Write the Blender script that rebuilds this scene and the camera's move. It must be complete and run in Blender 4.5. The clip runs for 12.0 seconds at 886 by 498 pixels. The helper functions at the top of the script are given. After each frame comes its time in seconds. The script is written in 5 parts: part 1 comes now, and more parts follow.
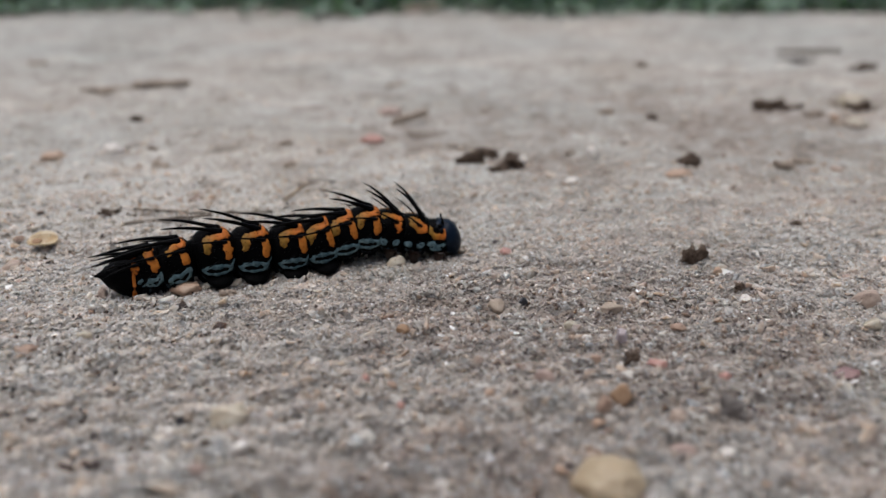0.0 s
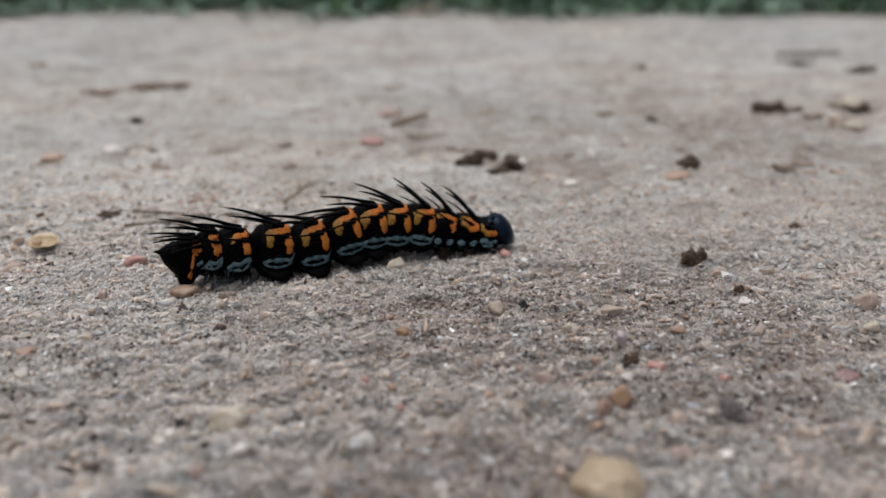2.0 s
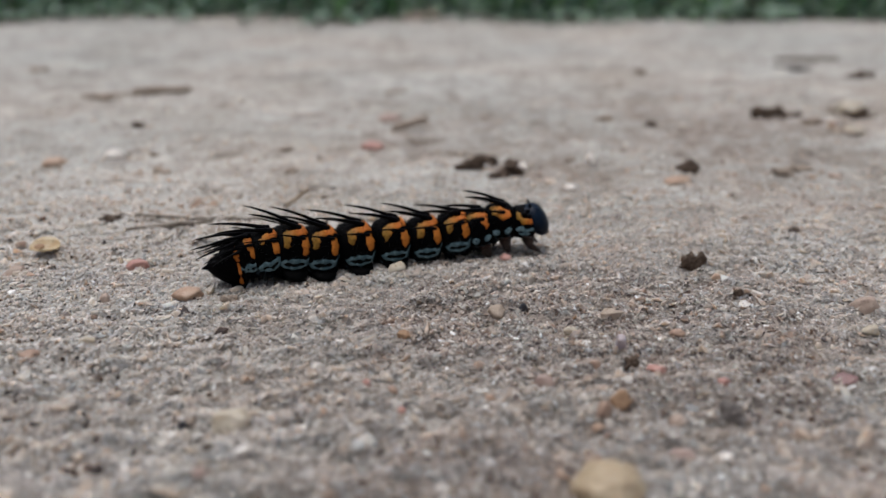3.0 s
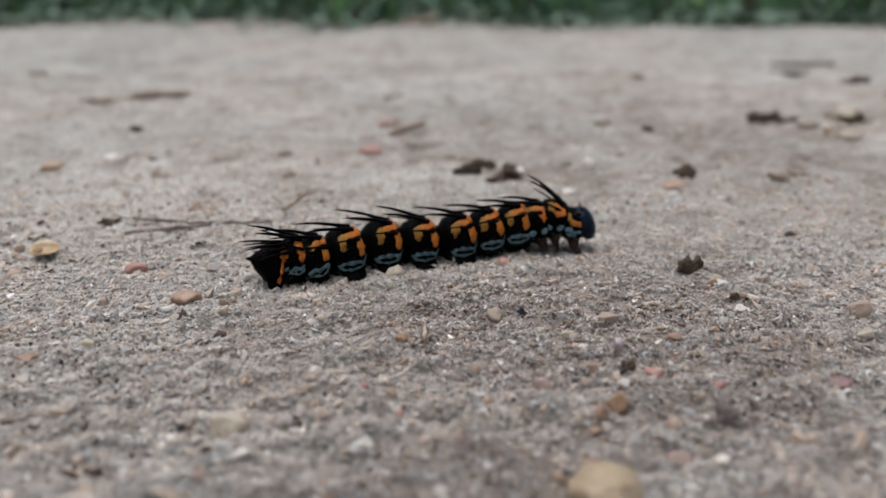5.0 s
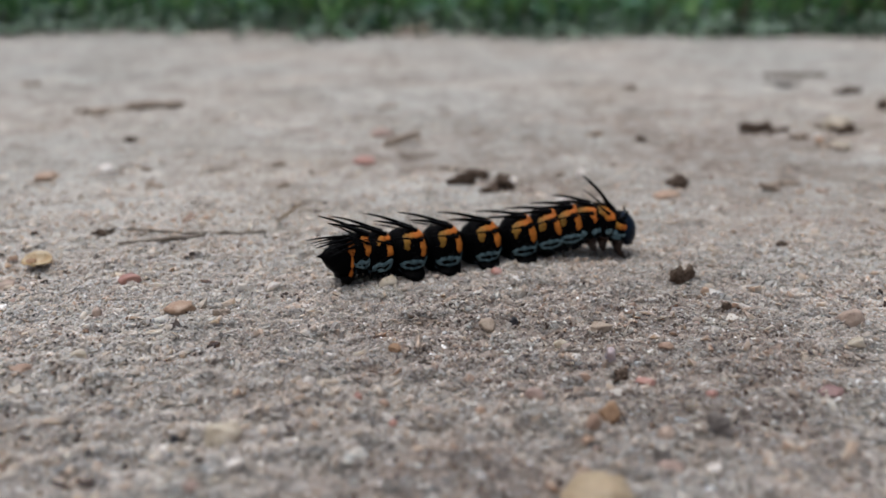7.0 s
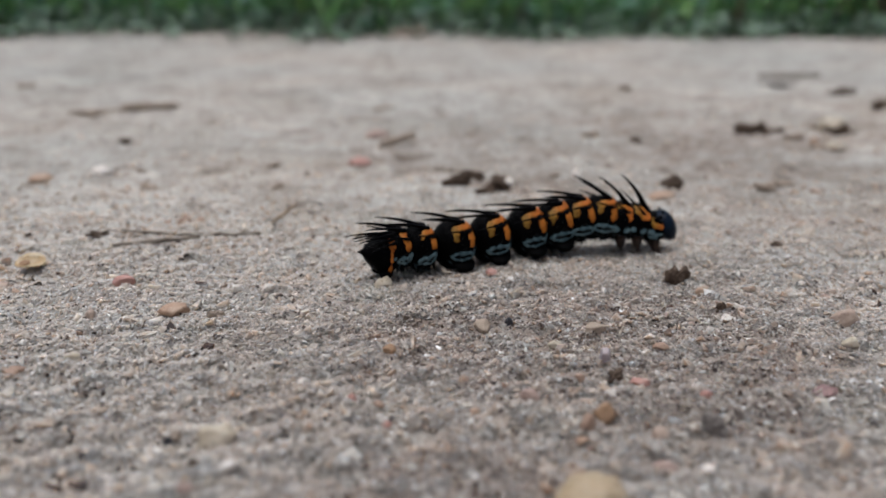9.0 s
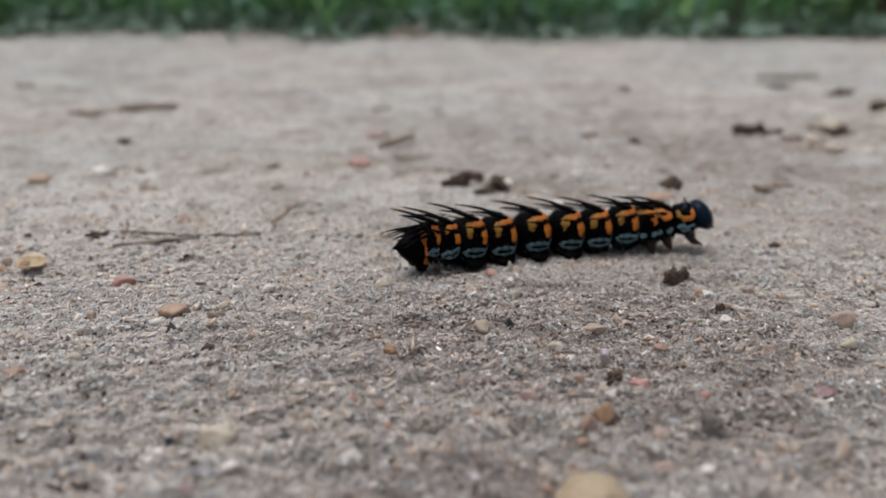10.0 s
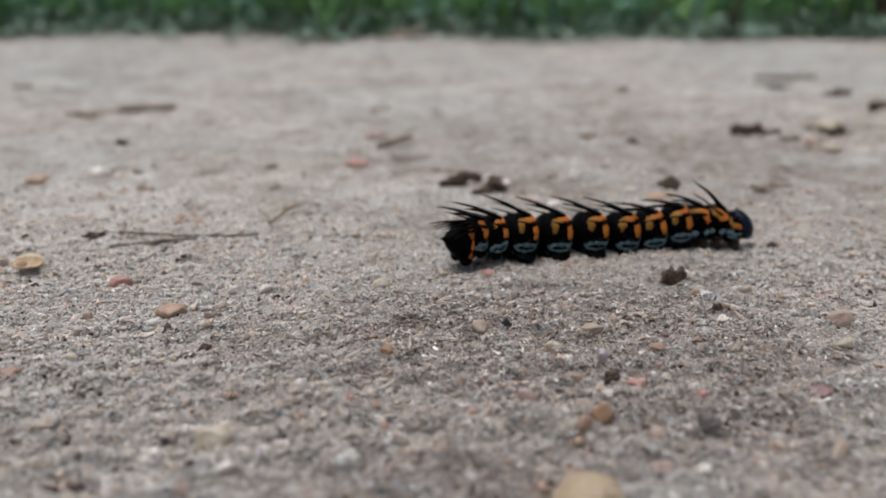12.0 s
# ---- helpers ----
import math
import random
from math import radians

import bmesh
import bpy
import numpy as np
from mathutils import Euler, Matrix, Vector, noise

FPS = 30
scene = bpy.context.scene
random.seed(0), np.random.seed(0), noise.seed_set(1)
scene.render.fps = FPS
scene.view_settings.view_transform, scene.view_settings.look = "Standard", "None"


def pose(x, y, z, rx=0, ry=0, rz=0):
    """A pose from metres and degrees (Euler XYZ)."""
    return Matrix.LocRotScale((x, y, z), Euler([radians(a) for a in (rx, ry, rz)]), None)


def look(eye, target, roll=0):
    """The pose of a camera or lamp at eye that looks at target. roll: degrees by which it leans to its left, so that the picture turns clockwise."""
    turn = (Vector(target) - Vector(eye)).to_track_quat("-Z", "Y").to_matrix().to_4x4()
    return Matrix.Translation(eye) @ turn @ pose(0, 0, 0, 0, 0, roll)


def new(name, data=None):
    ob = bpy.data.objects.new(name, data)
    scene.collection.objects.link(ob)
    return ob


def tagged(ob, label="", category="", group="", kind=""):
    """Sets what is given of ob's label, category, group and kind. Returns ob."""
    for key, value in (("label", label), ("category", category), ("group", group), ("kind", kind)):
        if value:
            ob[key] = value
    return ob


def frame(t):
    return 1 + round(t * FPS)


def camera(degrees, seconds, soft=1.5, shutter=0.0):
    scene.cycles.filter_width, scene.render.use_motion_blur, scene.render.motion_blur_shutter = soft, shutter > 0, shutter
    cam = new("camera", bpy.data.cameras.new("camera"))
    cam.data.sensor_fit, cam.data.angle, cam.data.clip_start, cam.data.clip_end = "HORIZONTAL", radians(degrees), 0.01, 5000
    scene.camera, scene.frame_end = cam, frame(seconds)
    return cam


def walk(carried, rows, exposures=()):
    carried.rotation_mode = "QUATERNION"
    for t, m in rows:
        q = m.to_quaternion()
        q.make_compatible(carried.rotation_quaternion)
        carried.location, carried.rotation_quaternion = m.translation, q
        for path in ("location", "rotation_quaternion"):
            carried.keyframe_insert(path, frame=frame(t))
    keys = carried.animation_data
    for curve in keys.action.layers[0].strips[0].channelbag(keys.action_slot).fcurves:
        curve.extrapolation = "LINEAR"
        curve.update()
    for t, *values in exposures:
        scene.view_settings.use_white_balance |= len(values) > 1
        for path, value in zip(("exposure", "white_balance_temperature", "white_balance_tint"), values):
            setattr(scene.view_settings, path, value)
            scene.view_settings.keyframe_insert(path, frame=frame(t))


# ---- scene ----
# A caterpillar crossing sand, close to the ground, on a dull day.
cam = camera(62.0, 12.0, soft=1.5)
cam.data.dof.use_dof = True
cam.data.dof.focus_distance = 0.0768
cam.data.dof.aperture_fstop = 19.0
PATH = [
    (0, (-0.00001, -0.00005, 0.03206), (0.0003, 1.8669, -0.6854), 0.00),
    (0.5, (-0.00004, -0.00002, 0.03195), (0.0010, 1.8682, -0.6819), 0.02),
    (1, (-0.00007, -0.00006, 0.03206), (0.0030, 1.8682, -0.6818), 0.05),
    (1.5, (-0.00006, -0.00006, 0.03205), (0.0037, 1.8674, -0.6838), 0.08),
    (2, (-0.00003, -0.00013, 0.03215), (0.0020, 1.8684, -0.6810), 0.06),
    (2.5, (-0.00020, -0.00019, 0.03201), (0.0046, 1.8701, -0.6766), 0.12),
    (3, (-0.00014, -0.00052, 0.03220), (0.0024, 1.8725, -0.6691), 0.10),
    (5, (-0.00019, -0.00084, 0.03225), (0.0092, 1.8763, -0.6578), 0.22),
    (5.5, (-0.00026, -0.00093, 0.03239), (0.0089, 1.8773, -0.6549), 0.22),
    (6, (-0.00020, -0.00101, 0.03242), (0.0091, 1.8791, -0.6495), 0.20),
    (6.5, (-0.00013, -0.00105, 0.03241), (0.0146, 1.8819, -0.6416), 0.18),
    (7, (-0.00002, -0.00112, 0.03241), (0.0231, 1.8848, -0.6329), 0.28),
    (9, (0.00016, -0.00109, 0.03236), (0.0330, 1.8859, -0.6295), 0.25),
    (9.5, (0.00010, -0.00110, 0.03233), (0.0360, 1.8856, -0.6302), 0.31),
    (10, (-0.00002, -0.00124, 0.03252), (0.0374, 1.8857, -0.6294), 0.35),
    (10.5, (0.00011, -0.00126, 0.03249), (0.0366, 1.8863, -0.6278), 0.28),
    (11, (0.00008, -0.00126, 0.03246), (0.0379, 1.8868, -0.6260), 0.25),
    (11.5, (0.00008, -0.00135, 0.03243), (0.0396, 1.8873, -0.6244), 0.28),
    (12, (0.00017, -0.00121, 0.03238), (0.0405, 1.8866, -0.6269), 0.30),
]
walk(cam, [(t, look(eye, target, roll)) for t, eye, target, roll in PATH],
     exposures=[(0.0, 0.04, 6180, 12.5), (12.0, 0.04, 6180, 12.5)])

# ---- light: an overcast sky ----
SUN_HEIGHT, SUN_TURN = 80.0, 275.0
world = bpy.data.worlds.new("sky")
scene.world = world
world.use_nodes = True
sky = world.node_tree.nodes.new("ShaderNodeTexSky")
sky.sky_type = "NISHITA"
sky.sun_disc = False
sky.sun_elevation, sky.sun_rotation = radians(SUN_HEIGHT), radians(SUN_TURN)
sky.air_density, sky.dust_density, sky.ozone_density = 0.8, 6.0, 0.4
back = world.node_tree.nodes["Background"]
back.inputs[1].default_value = 0.092
haze = world.node_tree.nodes.new("ShaderNodeHueSaturation")
haze.inputs["Saturation"].default_value = 0.5
world.node_tree.links.new(sky.outputs[0], haze.inputs["Color"])
world.node_tree.links.new(haze.outputs[0], back.inputs[0])
sun = new("sun", bpy.data.lights.new("sun", "SUN"))
sun.data.energy, sun.data.angle, sun.data.color = 1.8, radians(40), (1.0, 0.97, 0.92)
away = Vector((math.sin(radians(SUN_TURN)) * math.cos(radians(SUN_HEIGHT)),
               math.cos(radians(SUN_TURN)) * math.cos(radians(SUN_HEIGHT)), math.sin(radians(SUN_HEIGHT))))
sun.rotation_euler = away.to_track_quat("Z", "Y").to_euler()

MM = 0.001


# ---- materials ----
def material(name, rough=0.6, spec=0.4):
    m = bpy.data.materials.new(name)
    m.use_nodes = True
    b = m.node_tree.nodes["Principled BSDF"]
    b.inputs["Roughness"].default_value = rough
    b.inputs["Specular IOR Level"].default_value = spec
    return m, m.node_tree.nodes, m.node_tree.links, b


def ramp(nodes, stops, mode="LINEAR"):
    r = nodes.new("ShaderNodeValToRGB")
    r.color_ramp.interpolation = mode
    e = r.color_ramp.elements
    while len(e) < len(stops):
        e.new(0.5)
    for el, (at, c) in zip(e, stops):
        el.position, el.color = at, (*c, 1)
    return r


def noise_node(nodes, links, scale, detail=3.0, rough=0.6, coord="Object"):
    tc = nodes.new("ShaderNodeTexCoord")
    n = nodes.new("ShaderNodeTexNoise")
    n.inputs["Scale"].default_value, n.inputs["Detail"].default_value = scale, detail
    n.inputs["Roughness"].default_value = rough
    links.new(tc.outputs[coord], n.inputs["Vector"])
    return n


def mix(nodes, links, a, b, fac, mode="MIX"):
    n = nodes.new("ShaderNodeMix")
    n.data_type, n.blend_type = "RGBA", mode
    for value, socket in ((fac, n.inputs[0]), (a, n.inputs[6]), (b, n.inputs[7])):
        if isinstance(value, (int, float)):
            socket.default_value = value
        elif isinstance(value, tuple):
            socket.default_value = (*value, 1)
        else:
            links.new(value, socket)
    return n.outputs[2]


def bump(nodes, links, shader, height, strength, distance):
    b = nodes.new("ShaderNodeBump")
    b.inputs["Strength"].default_value, b.inputs["Distance"].default_value = strength, distance
    links.new(height, b.inputs["Height"])
    links.new(b.outputs[0], shader.inputs["Normal"])


def mottled(name, c1, c2, scale, rough=0.6, spec=0.4, relief=0.3, depth=0.0001, through_light=0.0):
    """A surface of two tones at two scales, with fine relief; scale is in patches a metre."""
    m, nodes, links, b = material(name, rough, spec)
    n1, n2 = noise_node(nodes, links, scale, 4), noise_node(nodes, links, scale * 5.3, 3)
    r = ramp(nodes, [(0.34, c1), (0.66, c2)])
    links.new(n1.outputs[0], r.inputs[0])
    dark = tuple(0.55 * v for v in c1)
    r2 = ramp(nodes, [(0.30, (1, 1, 1)), (0.42, (0, 0, 0))])
    links.new(n2.outputs[0], r2.inputs[0])
    links.new(mix(nodes, links, r.outputs[0], dark, r2.outputs[0]), b.inputs["Base Color"])
    bump(nodes, links, b, n2.outputs[0], relief, depth)
    if through_light:
        b.inputs["Subsurface Weight"].default_value = through_light
        b.inputs["Subsurface Radius"].default_value = (0.0012, 0.0009, 0.0006)
        b.inputs["Subsurface Scale"].default_value = 1.0
    return m


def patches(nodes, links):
    """0 where the sand is pale, 1 where it is dark: dark mineral grains have gathered in one broad drift, and the other
    placed zones only turn the tone darker or paler.
    """
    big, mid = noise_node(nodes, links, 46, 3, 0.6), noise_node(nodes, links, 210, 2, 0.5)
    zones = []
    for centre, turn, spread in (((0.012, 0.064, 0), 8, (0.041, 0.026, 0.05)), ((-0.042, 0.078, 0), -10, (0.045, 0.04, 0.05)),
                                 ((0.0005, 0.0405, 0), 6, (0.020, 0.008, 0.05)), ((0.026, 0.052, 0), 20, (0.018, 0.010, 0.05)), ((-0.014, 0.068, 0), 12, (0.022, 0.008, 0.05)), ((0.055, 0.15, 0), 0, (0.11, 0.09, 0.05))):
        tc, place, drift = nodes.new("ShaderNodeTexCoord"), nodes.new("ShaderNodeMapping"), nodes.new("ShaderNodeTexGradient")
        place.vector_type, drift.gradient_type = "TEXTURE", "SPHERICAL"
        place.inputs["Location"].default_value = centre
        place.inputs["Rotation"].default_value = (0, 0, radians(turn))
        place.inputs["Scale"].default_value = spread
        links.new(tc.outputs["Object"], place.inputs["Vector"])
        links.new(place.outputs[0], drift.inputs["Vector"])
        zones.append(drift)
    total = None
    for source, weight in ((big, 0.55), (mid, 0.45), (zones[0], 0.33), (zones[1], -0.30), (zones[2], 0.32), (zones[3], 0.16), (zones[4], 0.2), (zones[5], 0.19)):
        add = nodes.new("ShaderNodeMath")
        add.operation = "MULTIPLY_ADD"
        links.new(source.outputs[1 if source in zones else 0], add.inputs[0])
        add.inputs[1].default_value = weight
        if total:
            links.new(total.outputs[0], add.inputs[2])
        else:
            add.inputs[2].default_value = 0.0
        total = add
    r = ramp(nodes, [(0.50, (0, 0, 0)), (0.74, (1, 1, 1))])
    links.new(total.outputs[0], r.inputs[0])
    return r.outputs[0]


def grain_cells(nodes, links, scale):
    """Small angular cells, each of a random tone, like packed grains: their colour and the distance from their middle."""
    tc, cells = nodes.new("ShaderNodeTexCoord"), nodes.new("ShaderNodeTexVoronoi")
    cells.inputs["Scale"].default_value = scale
    links.new(tc.outputs["Object"], cells.inputs["Vector"])
    split = nodes.new("ShaderNodeSeparateColor")
    links.new(cells.outputs["Color"], split.inputs[0])
    return split.outputs[0], cells.outputs["Distance"]


def sand_sheet():
    m, nodes, links, b = material("sand", 0.85, 0.2)
    broad, far, fine = noise_node(nodes, links, 8, 4, 0.6), noise_node(nodes, links, 30, 6, 0.65), noise_node(nodes, links, 700, 4, 0.7)
    r = ramp(nodes, [(0.28, (0.238, 0.226, 0.204)), (0.42, (0.336, 0.327, 0.299)), (0.55, (0.391, 0.386, 0.361)), (0.72, (0.467, 0.440, 0.395))])
    links.new(far.outputs[0], r.inputs[0])
    hue = ramp(nodes, [(0.35, (1.045, 0.985, 0.945)), (0.5, (1.0, 1.0, 1.0)), (0.64, (0.93, 0.97, 0.985))])
    links.new(broad.outputs[0], hue.inputs[0])
    base = mix(nodes, links, r.outputs[0], hue.outputs[0], 1.0, "MULTIPLY")
    spots = noise_node(nodes, links, 130, 4, 0.62)
    s = ramp(nodes, [(0.30, (0.46, 0.41, 0.375)), (0.43, (0.93, 0.915, 0.90)), (0.58, (1.0, 1.0, 1.0)), (0.72, (1.28, 1.25, 1.2))])
    links.new(spots.outputs[0], s.inputs[0])
    base = mix(nodes, links, base, s.outputs[0], 0.9, "MULTIPLY")
    tone, gap = grain_cells(nodes, links, 2300)
    g = ramp(nodes, [(0.0, (0.30, 0.26, 0.24)), (0.07, (0.80, 0.76, 0.72)), (0.4, (0.96, 0.95, 0.94)), (0.75, (1.1, 1.1, 1.1)), (0.95, (1.45, 1.45, 1.45))])
    links.new(tone, g.inputs[0])
    base = mix(nodes, links, base, g.outputs[0], 0.75, "MULTIPLY")
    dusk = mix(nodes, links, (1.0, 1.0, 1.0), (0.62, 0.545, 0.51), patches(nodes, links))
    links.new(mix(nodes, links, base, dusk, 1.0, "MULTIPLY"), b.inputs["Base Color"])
    bump(nodes, links, b, gap, -0.6, 0.00025)
    return m


def sand_grains():
    """Clear, milky, rust-stained and dark grains, each of its own tone, a few whitened as painted sparkles, with facets
    of differing gloss.
    """
    m, nodes, links, b = material("sand_grain", 0.42, 0.32)
    geo = nodes.new("ShaderNodeNewGeometry")
    pale = ramp(nodes, [(0.0, (0.369, 0.310, 0.253)), (0.14, (0.467, 0.401, 0.333)), (0.32, (0.527, 0.463, 0.390)),
                        (0.50, (0.423, 0.368, 0.310)), (0.62, (0.626, 0.556, 0.476)), (0.72, (0.435, 0.345, 0.270)),
                        (0.78, (0.501, 0.436, 0.366)), (0.86, (0.250, 0.204, 0.168)), (0.90, (0.448, 0.324, 0.249)),
                        # The near-white step paints sparkles into the grain colour.
                        (0.925, (0.862, 0.783, 0.685)), (0.945, (0.049, 0.037, 0.031))], "CONSTANT")
    dark = ramp(nodes, [(0.0, (0.260, 0.204, 0.168)), (0.20, (0.365, 0.303, 0.252)), (0.38, (0.171, 0.128, 0.104)),
                        (0.50, (0.435, 0.374, 0.316)), (0.64, (0.278, 0.205, 0.160)), (0.77, (0.064, 0.044, 0.036)),
                        (0.87, (0.483, 0.425, 0.359)), (0.96, (0.740, 0.682, 0.605))], "CONSTANT")
    for r in (pale, dark):
        links.new(geo.outputs["Random Per Island"], r.inputs[0])
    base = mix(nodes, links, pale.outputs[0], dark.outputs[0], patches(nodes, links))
    n = noise_node(nodes, links, 2600, 3)
    tint = ramp(nodes, [(0.3, (0.82, 0.79, 0.77)), (0.7, (1.17, 1.16, 1.15))])
    links.new(n.outputs[0], tint.inputs[0])
    drift = noise_node(nodes, links, 90, 4)
    hue = ramp(nodes, [(0.32, (1.09, 0.97, 0.91)), (0.5, (1.02, 0.995, 0.985)), (0.68, (0.96, 1.0, 1.0))])
    links.new(drift.outputs[0], hue.inputs[0])
    base = mix(nodes, links, base, hue.outputs[0], 1.0, "MULTIPLY")
    links.new(mix(nodes, links, base, tint.outputs[0], 1.0, "MULTIPLY"), b.inputs["Base Color"])
    gloss = ramp(nodes, [(0.0, (0.5, 0.5, 0.5)), (0.6, (0.3, 0.3, 0.3)), (1.0, (0.1, 0.1, 0.1))])
    links.new(geo.outputs["Random Per Island"], gloss.inputs[0])
    links.new(gloss.outputs[0], b.inputs["Roughness"])
    b.inputs["Subsurface Weight"].default_value = 0.9
    b.inputs["Subsurface Radius"].default_value = (0.0018, 0.0014, 0.0011)
    b.inputs["Subsurface Scale"].default_value = 1.0
    return m


def chip_material():
    """Coarse chips of quartz, feldspar and rust-stained stone, each of its own tone."""
    m, nodes, links, b = material("sand_chip", 0.38, 0.4)
    info = nodes.new("ShaderNodeObjectInfo")
    r = ramp(nodes, [(0.0, (0.48, 0.45, 0.41)), (0.18, (0.58, 0.56, 0.525)), (0.34, (0.44, 0.385, 0.335)), (0.46, (0.40, 0.372, 0.340)),
                     (0.58, (0.50, 0.465, 0.405)), (0.67, (0.36, 0.285, 0.235)), (0.74, (0.64, 0.62, 0.59)), (0.84, (0.40, 0.30, 0.25)),
                     (0.89, (0.20, 0.165, 0.145)), (0.95, (0.07, 0.055, 0.05))], "CONSTANT")
    links.new(info.outputs["Random"], r.inputs[0])
    n = noise_node(nodes, links, 1300, 4)
    tint = ramp(nodes, [(0.32, (0.70, 0.66, 0.62)), (0.66, (1.12, 1.1, 1.08))])
    links.new(n.outputs[0], tint.inputs[0])
    links.new(mix(nodes, links, r.outputs[0], tint.outputs[0], 1.0, "MULTIPLY"), b.inputs["Base Color"])
    bump(nodes, links, b, n.outputs[0], 0.4, 0.0001)
    return m


def leaf_material(name, tones):
    m, nodes, links, b = material(name, 0.55, 0.35)
    geo = nodes.new("ShaderNodeNewGeometry")
    r = ramp(nodes, [(i / max(1, len(tones) - 1), c) for i, c in enumerate(tones)])
    links.new(geo.outputs["Random Per Island"], r.inputs[0])
    n = noise_node(nodes, links, 160, 3)
    t = ramp(nodes, [(0.3, (0.7, 0.75, 0.7)), (0.7, (1.15, 1.1, 1.0))])
    links.new(n.outputs[0], t.inputs[0])
    links.new(mix(nodes, links, r.outputs[0], t.outputs[0], 1.0, "MULTIPLY"), b.inputs["Base Color"])
    b.inputs["Subsurface Weight"].default_value = 0.15
    b.inputs["Subsurface Radius"].default_value = (0.001, 0.002, 0.0005)
    return m


# Quartz flakes whose near-white colour stands in for sparkling highlights.
GLINT = mottled("quartz_glint", (0.66, 0.64, 0.60), (0.86, 0.85, 0.83), 900, 0.12, 0.6, 0.2)
SPECK = mottled("dark_grain", (0.024, 0.016, 0.013), (0.10, 0.060, 0.043), 700, 0.35, 0.4, 0.4)
SAND, GRAINS, CHIP = sand_sheet(), sand_grains(), chip_material()
GRASS = leaf_material("grass_blade", [(0.094, 0.234, 0.094), (0.172, 0.406, 0.140), (0.312, 0.530, 0.187), (0.125, 0.328, 0.172)])
WEED = leaf_material("weed_leaf", [(0.109, 0.269, 0.205), (0.166, 0.326, 0.250), (0.102, 0.230, 0.141)])
COVER = leaf_material("creeping_leaf", [(0.109, 0.190, 0.136), (0.163, 0.238, 0.190), (0.075, 0.143, 0.088)])
DRY = leaf_material("dry_blade", [(0.130, 0.098, 0.052), (0.065, 0.058, 0.039), (0.221, 0.169, 0.104)])
STONES = {
    "red": mottled("red_stone", (0.37, 0.185, 0.155), (0.44, 0.265, 0.22), 900, 0.5, 0.5, 0.4, through_light=0.1),
    "rust": mottled("rust_stone", (0.299, 0.200, 0.149), (0.368, 0.257, 0.187), 900, 0.6, 0.4, 0.5),
    "orange": mottled("orange_stone", (0.382, 0.248, 0.170), (0.429, 0.317, 0.230), 800, 0.5, 0.5, 0.4),
    "peach": mottled("peach_stone", (0.368, 0.278, 0.222), (0.412, 0.330, 0.269), 700, 0.55, 0.4, 0.4),
    "pink": mottled("pink_stone", (0.351, 0.248, 0.209), (0.394, 0.308, 0.265), 800, 0.55, 0.4, 0.4),
    "cream": mottled("cream_quartz", (0.42, 0.36, 0.265), (0.48, 0.44, 0.36), 420, 0.35, 0.5, 0.3, through_light=0.25),
    "amber": mottled("amber_quartz", (0.34, 0.265, 0.17), (0.43, 0.355, 0.25), 260, 0.52, 0.3, 0.25, through_light=0.3),
    "white": mottled("white_quartz", (0.60, 0.555, 0.50), (0.70, 0.665, 0.615), 700, 0.35, 0.5, 0.3, through_light=0.15),
    "brown": mottled("brown_stone", (0.25, 0.155, 0.09), (0.36, 0.235, 0.145), 900, 0.7, 0.3, 0.6),
    "tan": mottled("tan_stone", (0.332, 0.267, 0.205), (0.410, 0.338, 0.269), 900, 0.65, 0.3, 0.5),
    "lilac": mottled("lilac_quartz", (0.343, 0.291, 0.304), (0.394, 0.347, 0.356), 500, 0.35, 0.5, 0.3, through_light=0.2),
    "maroon": mottled("maroon_stone", (0.210, 0.132, 0.128), (0.274, 0.164, 0.154), 800, 0.5, 0.4, 0.4),
    "soil": mottled("dark_soil", (0.058, 0.041, 0.031), (0.155, 0.116, 0.088), 1400, 0.95, 0.1, 0.9, 0.0002),
    "grey": mottled("grey_soil", (0.15, 0.135, 0.125), (0.27, 0.245, 0.225), 1400, 0.95, 0.15, 0.9, 0.0002),
    "black": mottled("black_mineral", (0.018, 0.018, 0.022), (0.05, 0.05, 0.06), 900, 0.4, 0.5, 0.5),
    "bark": mottled("bark_crumb", (0.29, 0.235, 0.185), (0.40, 0.335, 0.275), 900, 0.9, 0.15, 0.8, 0.0002),
}
TWIG = mottled("dry_twig", (0.15, 0.125, 0.10), (0.28, 0.24, 0.20), 600, 0.85, 0.2, 0.6)
STRAW = mottled("straw", (0.20, 0.14, 0.085), (0.32, 0.24, 0.16), 500, 0.6, 0.3, 0.3)
HUSK = mottled("seed_husk", (0.38, 0.25, 0.12), (0.52, 0.44, 0.30), 420, 0.35, 0.5, 0.25, through_light=0.3)
SKIN = mottled("black_skin", (0.0004, 0.0004, 0.0005), (0.0013, 0.0014, 0.0017), 1500, 0.42, 0.03, 0.7, 0.0001)
SPINE = mottled("black_spine", (0.0005, 0.0005, 0.0007), (0.0016, 0.0016, 0.0022), 2500, 0.36, 0.05, 0.4, 0.00004)
ORANGE = mottled("orange_mark", (0.30, 0.080, 0.010), (0.47, 0.165, 0.024), 480, 0.55, 0.14, 0.6, 0.00008)


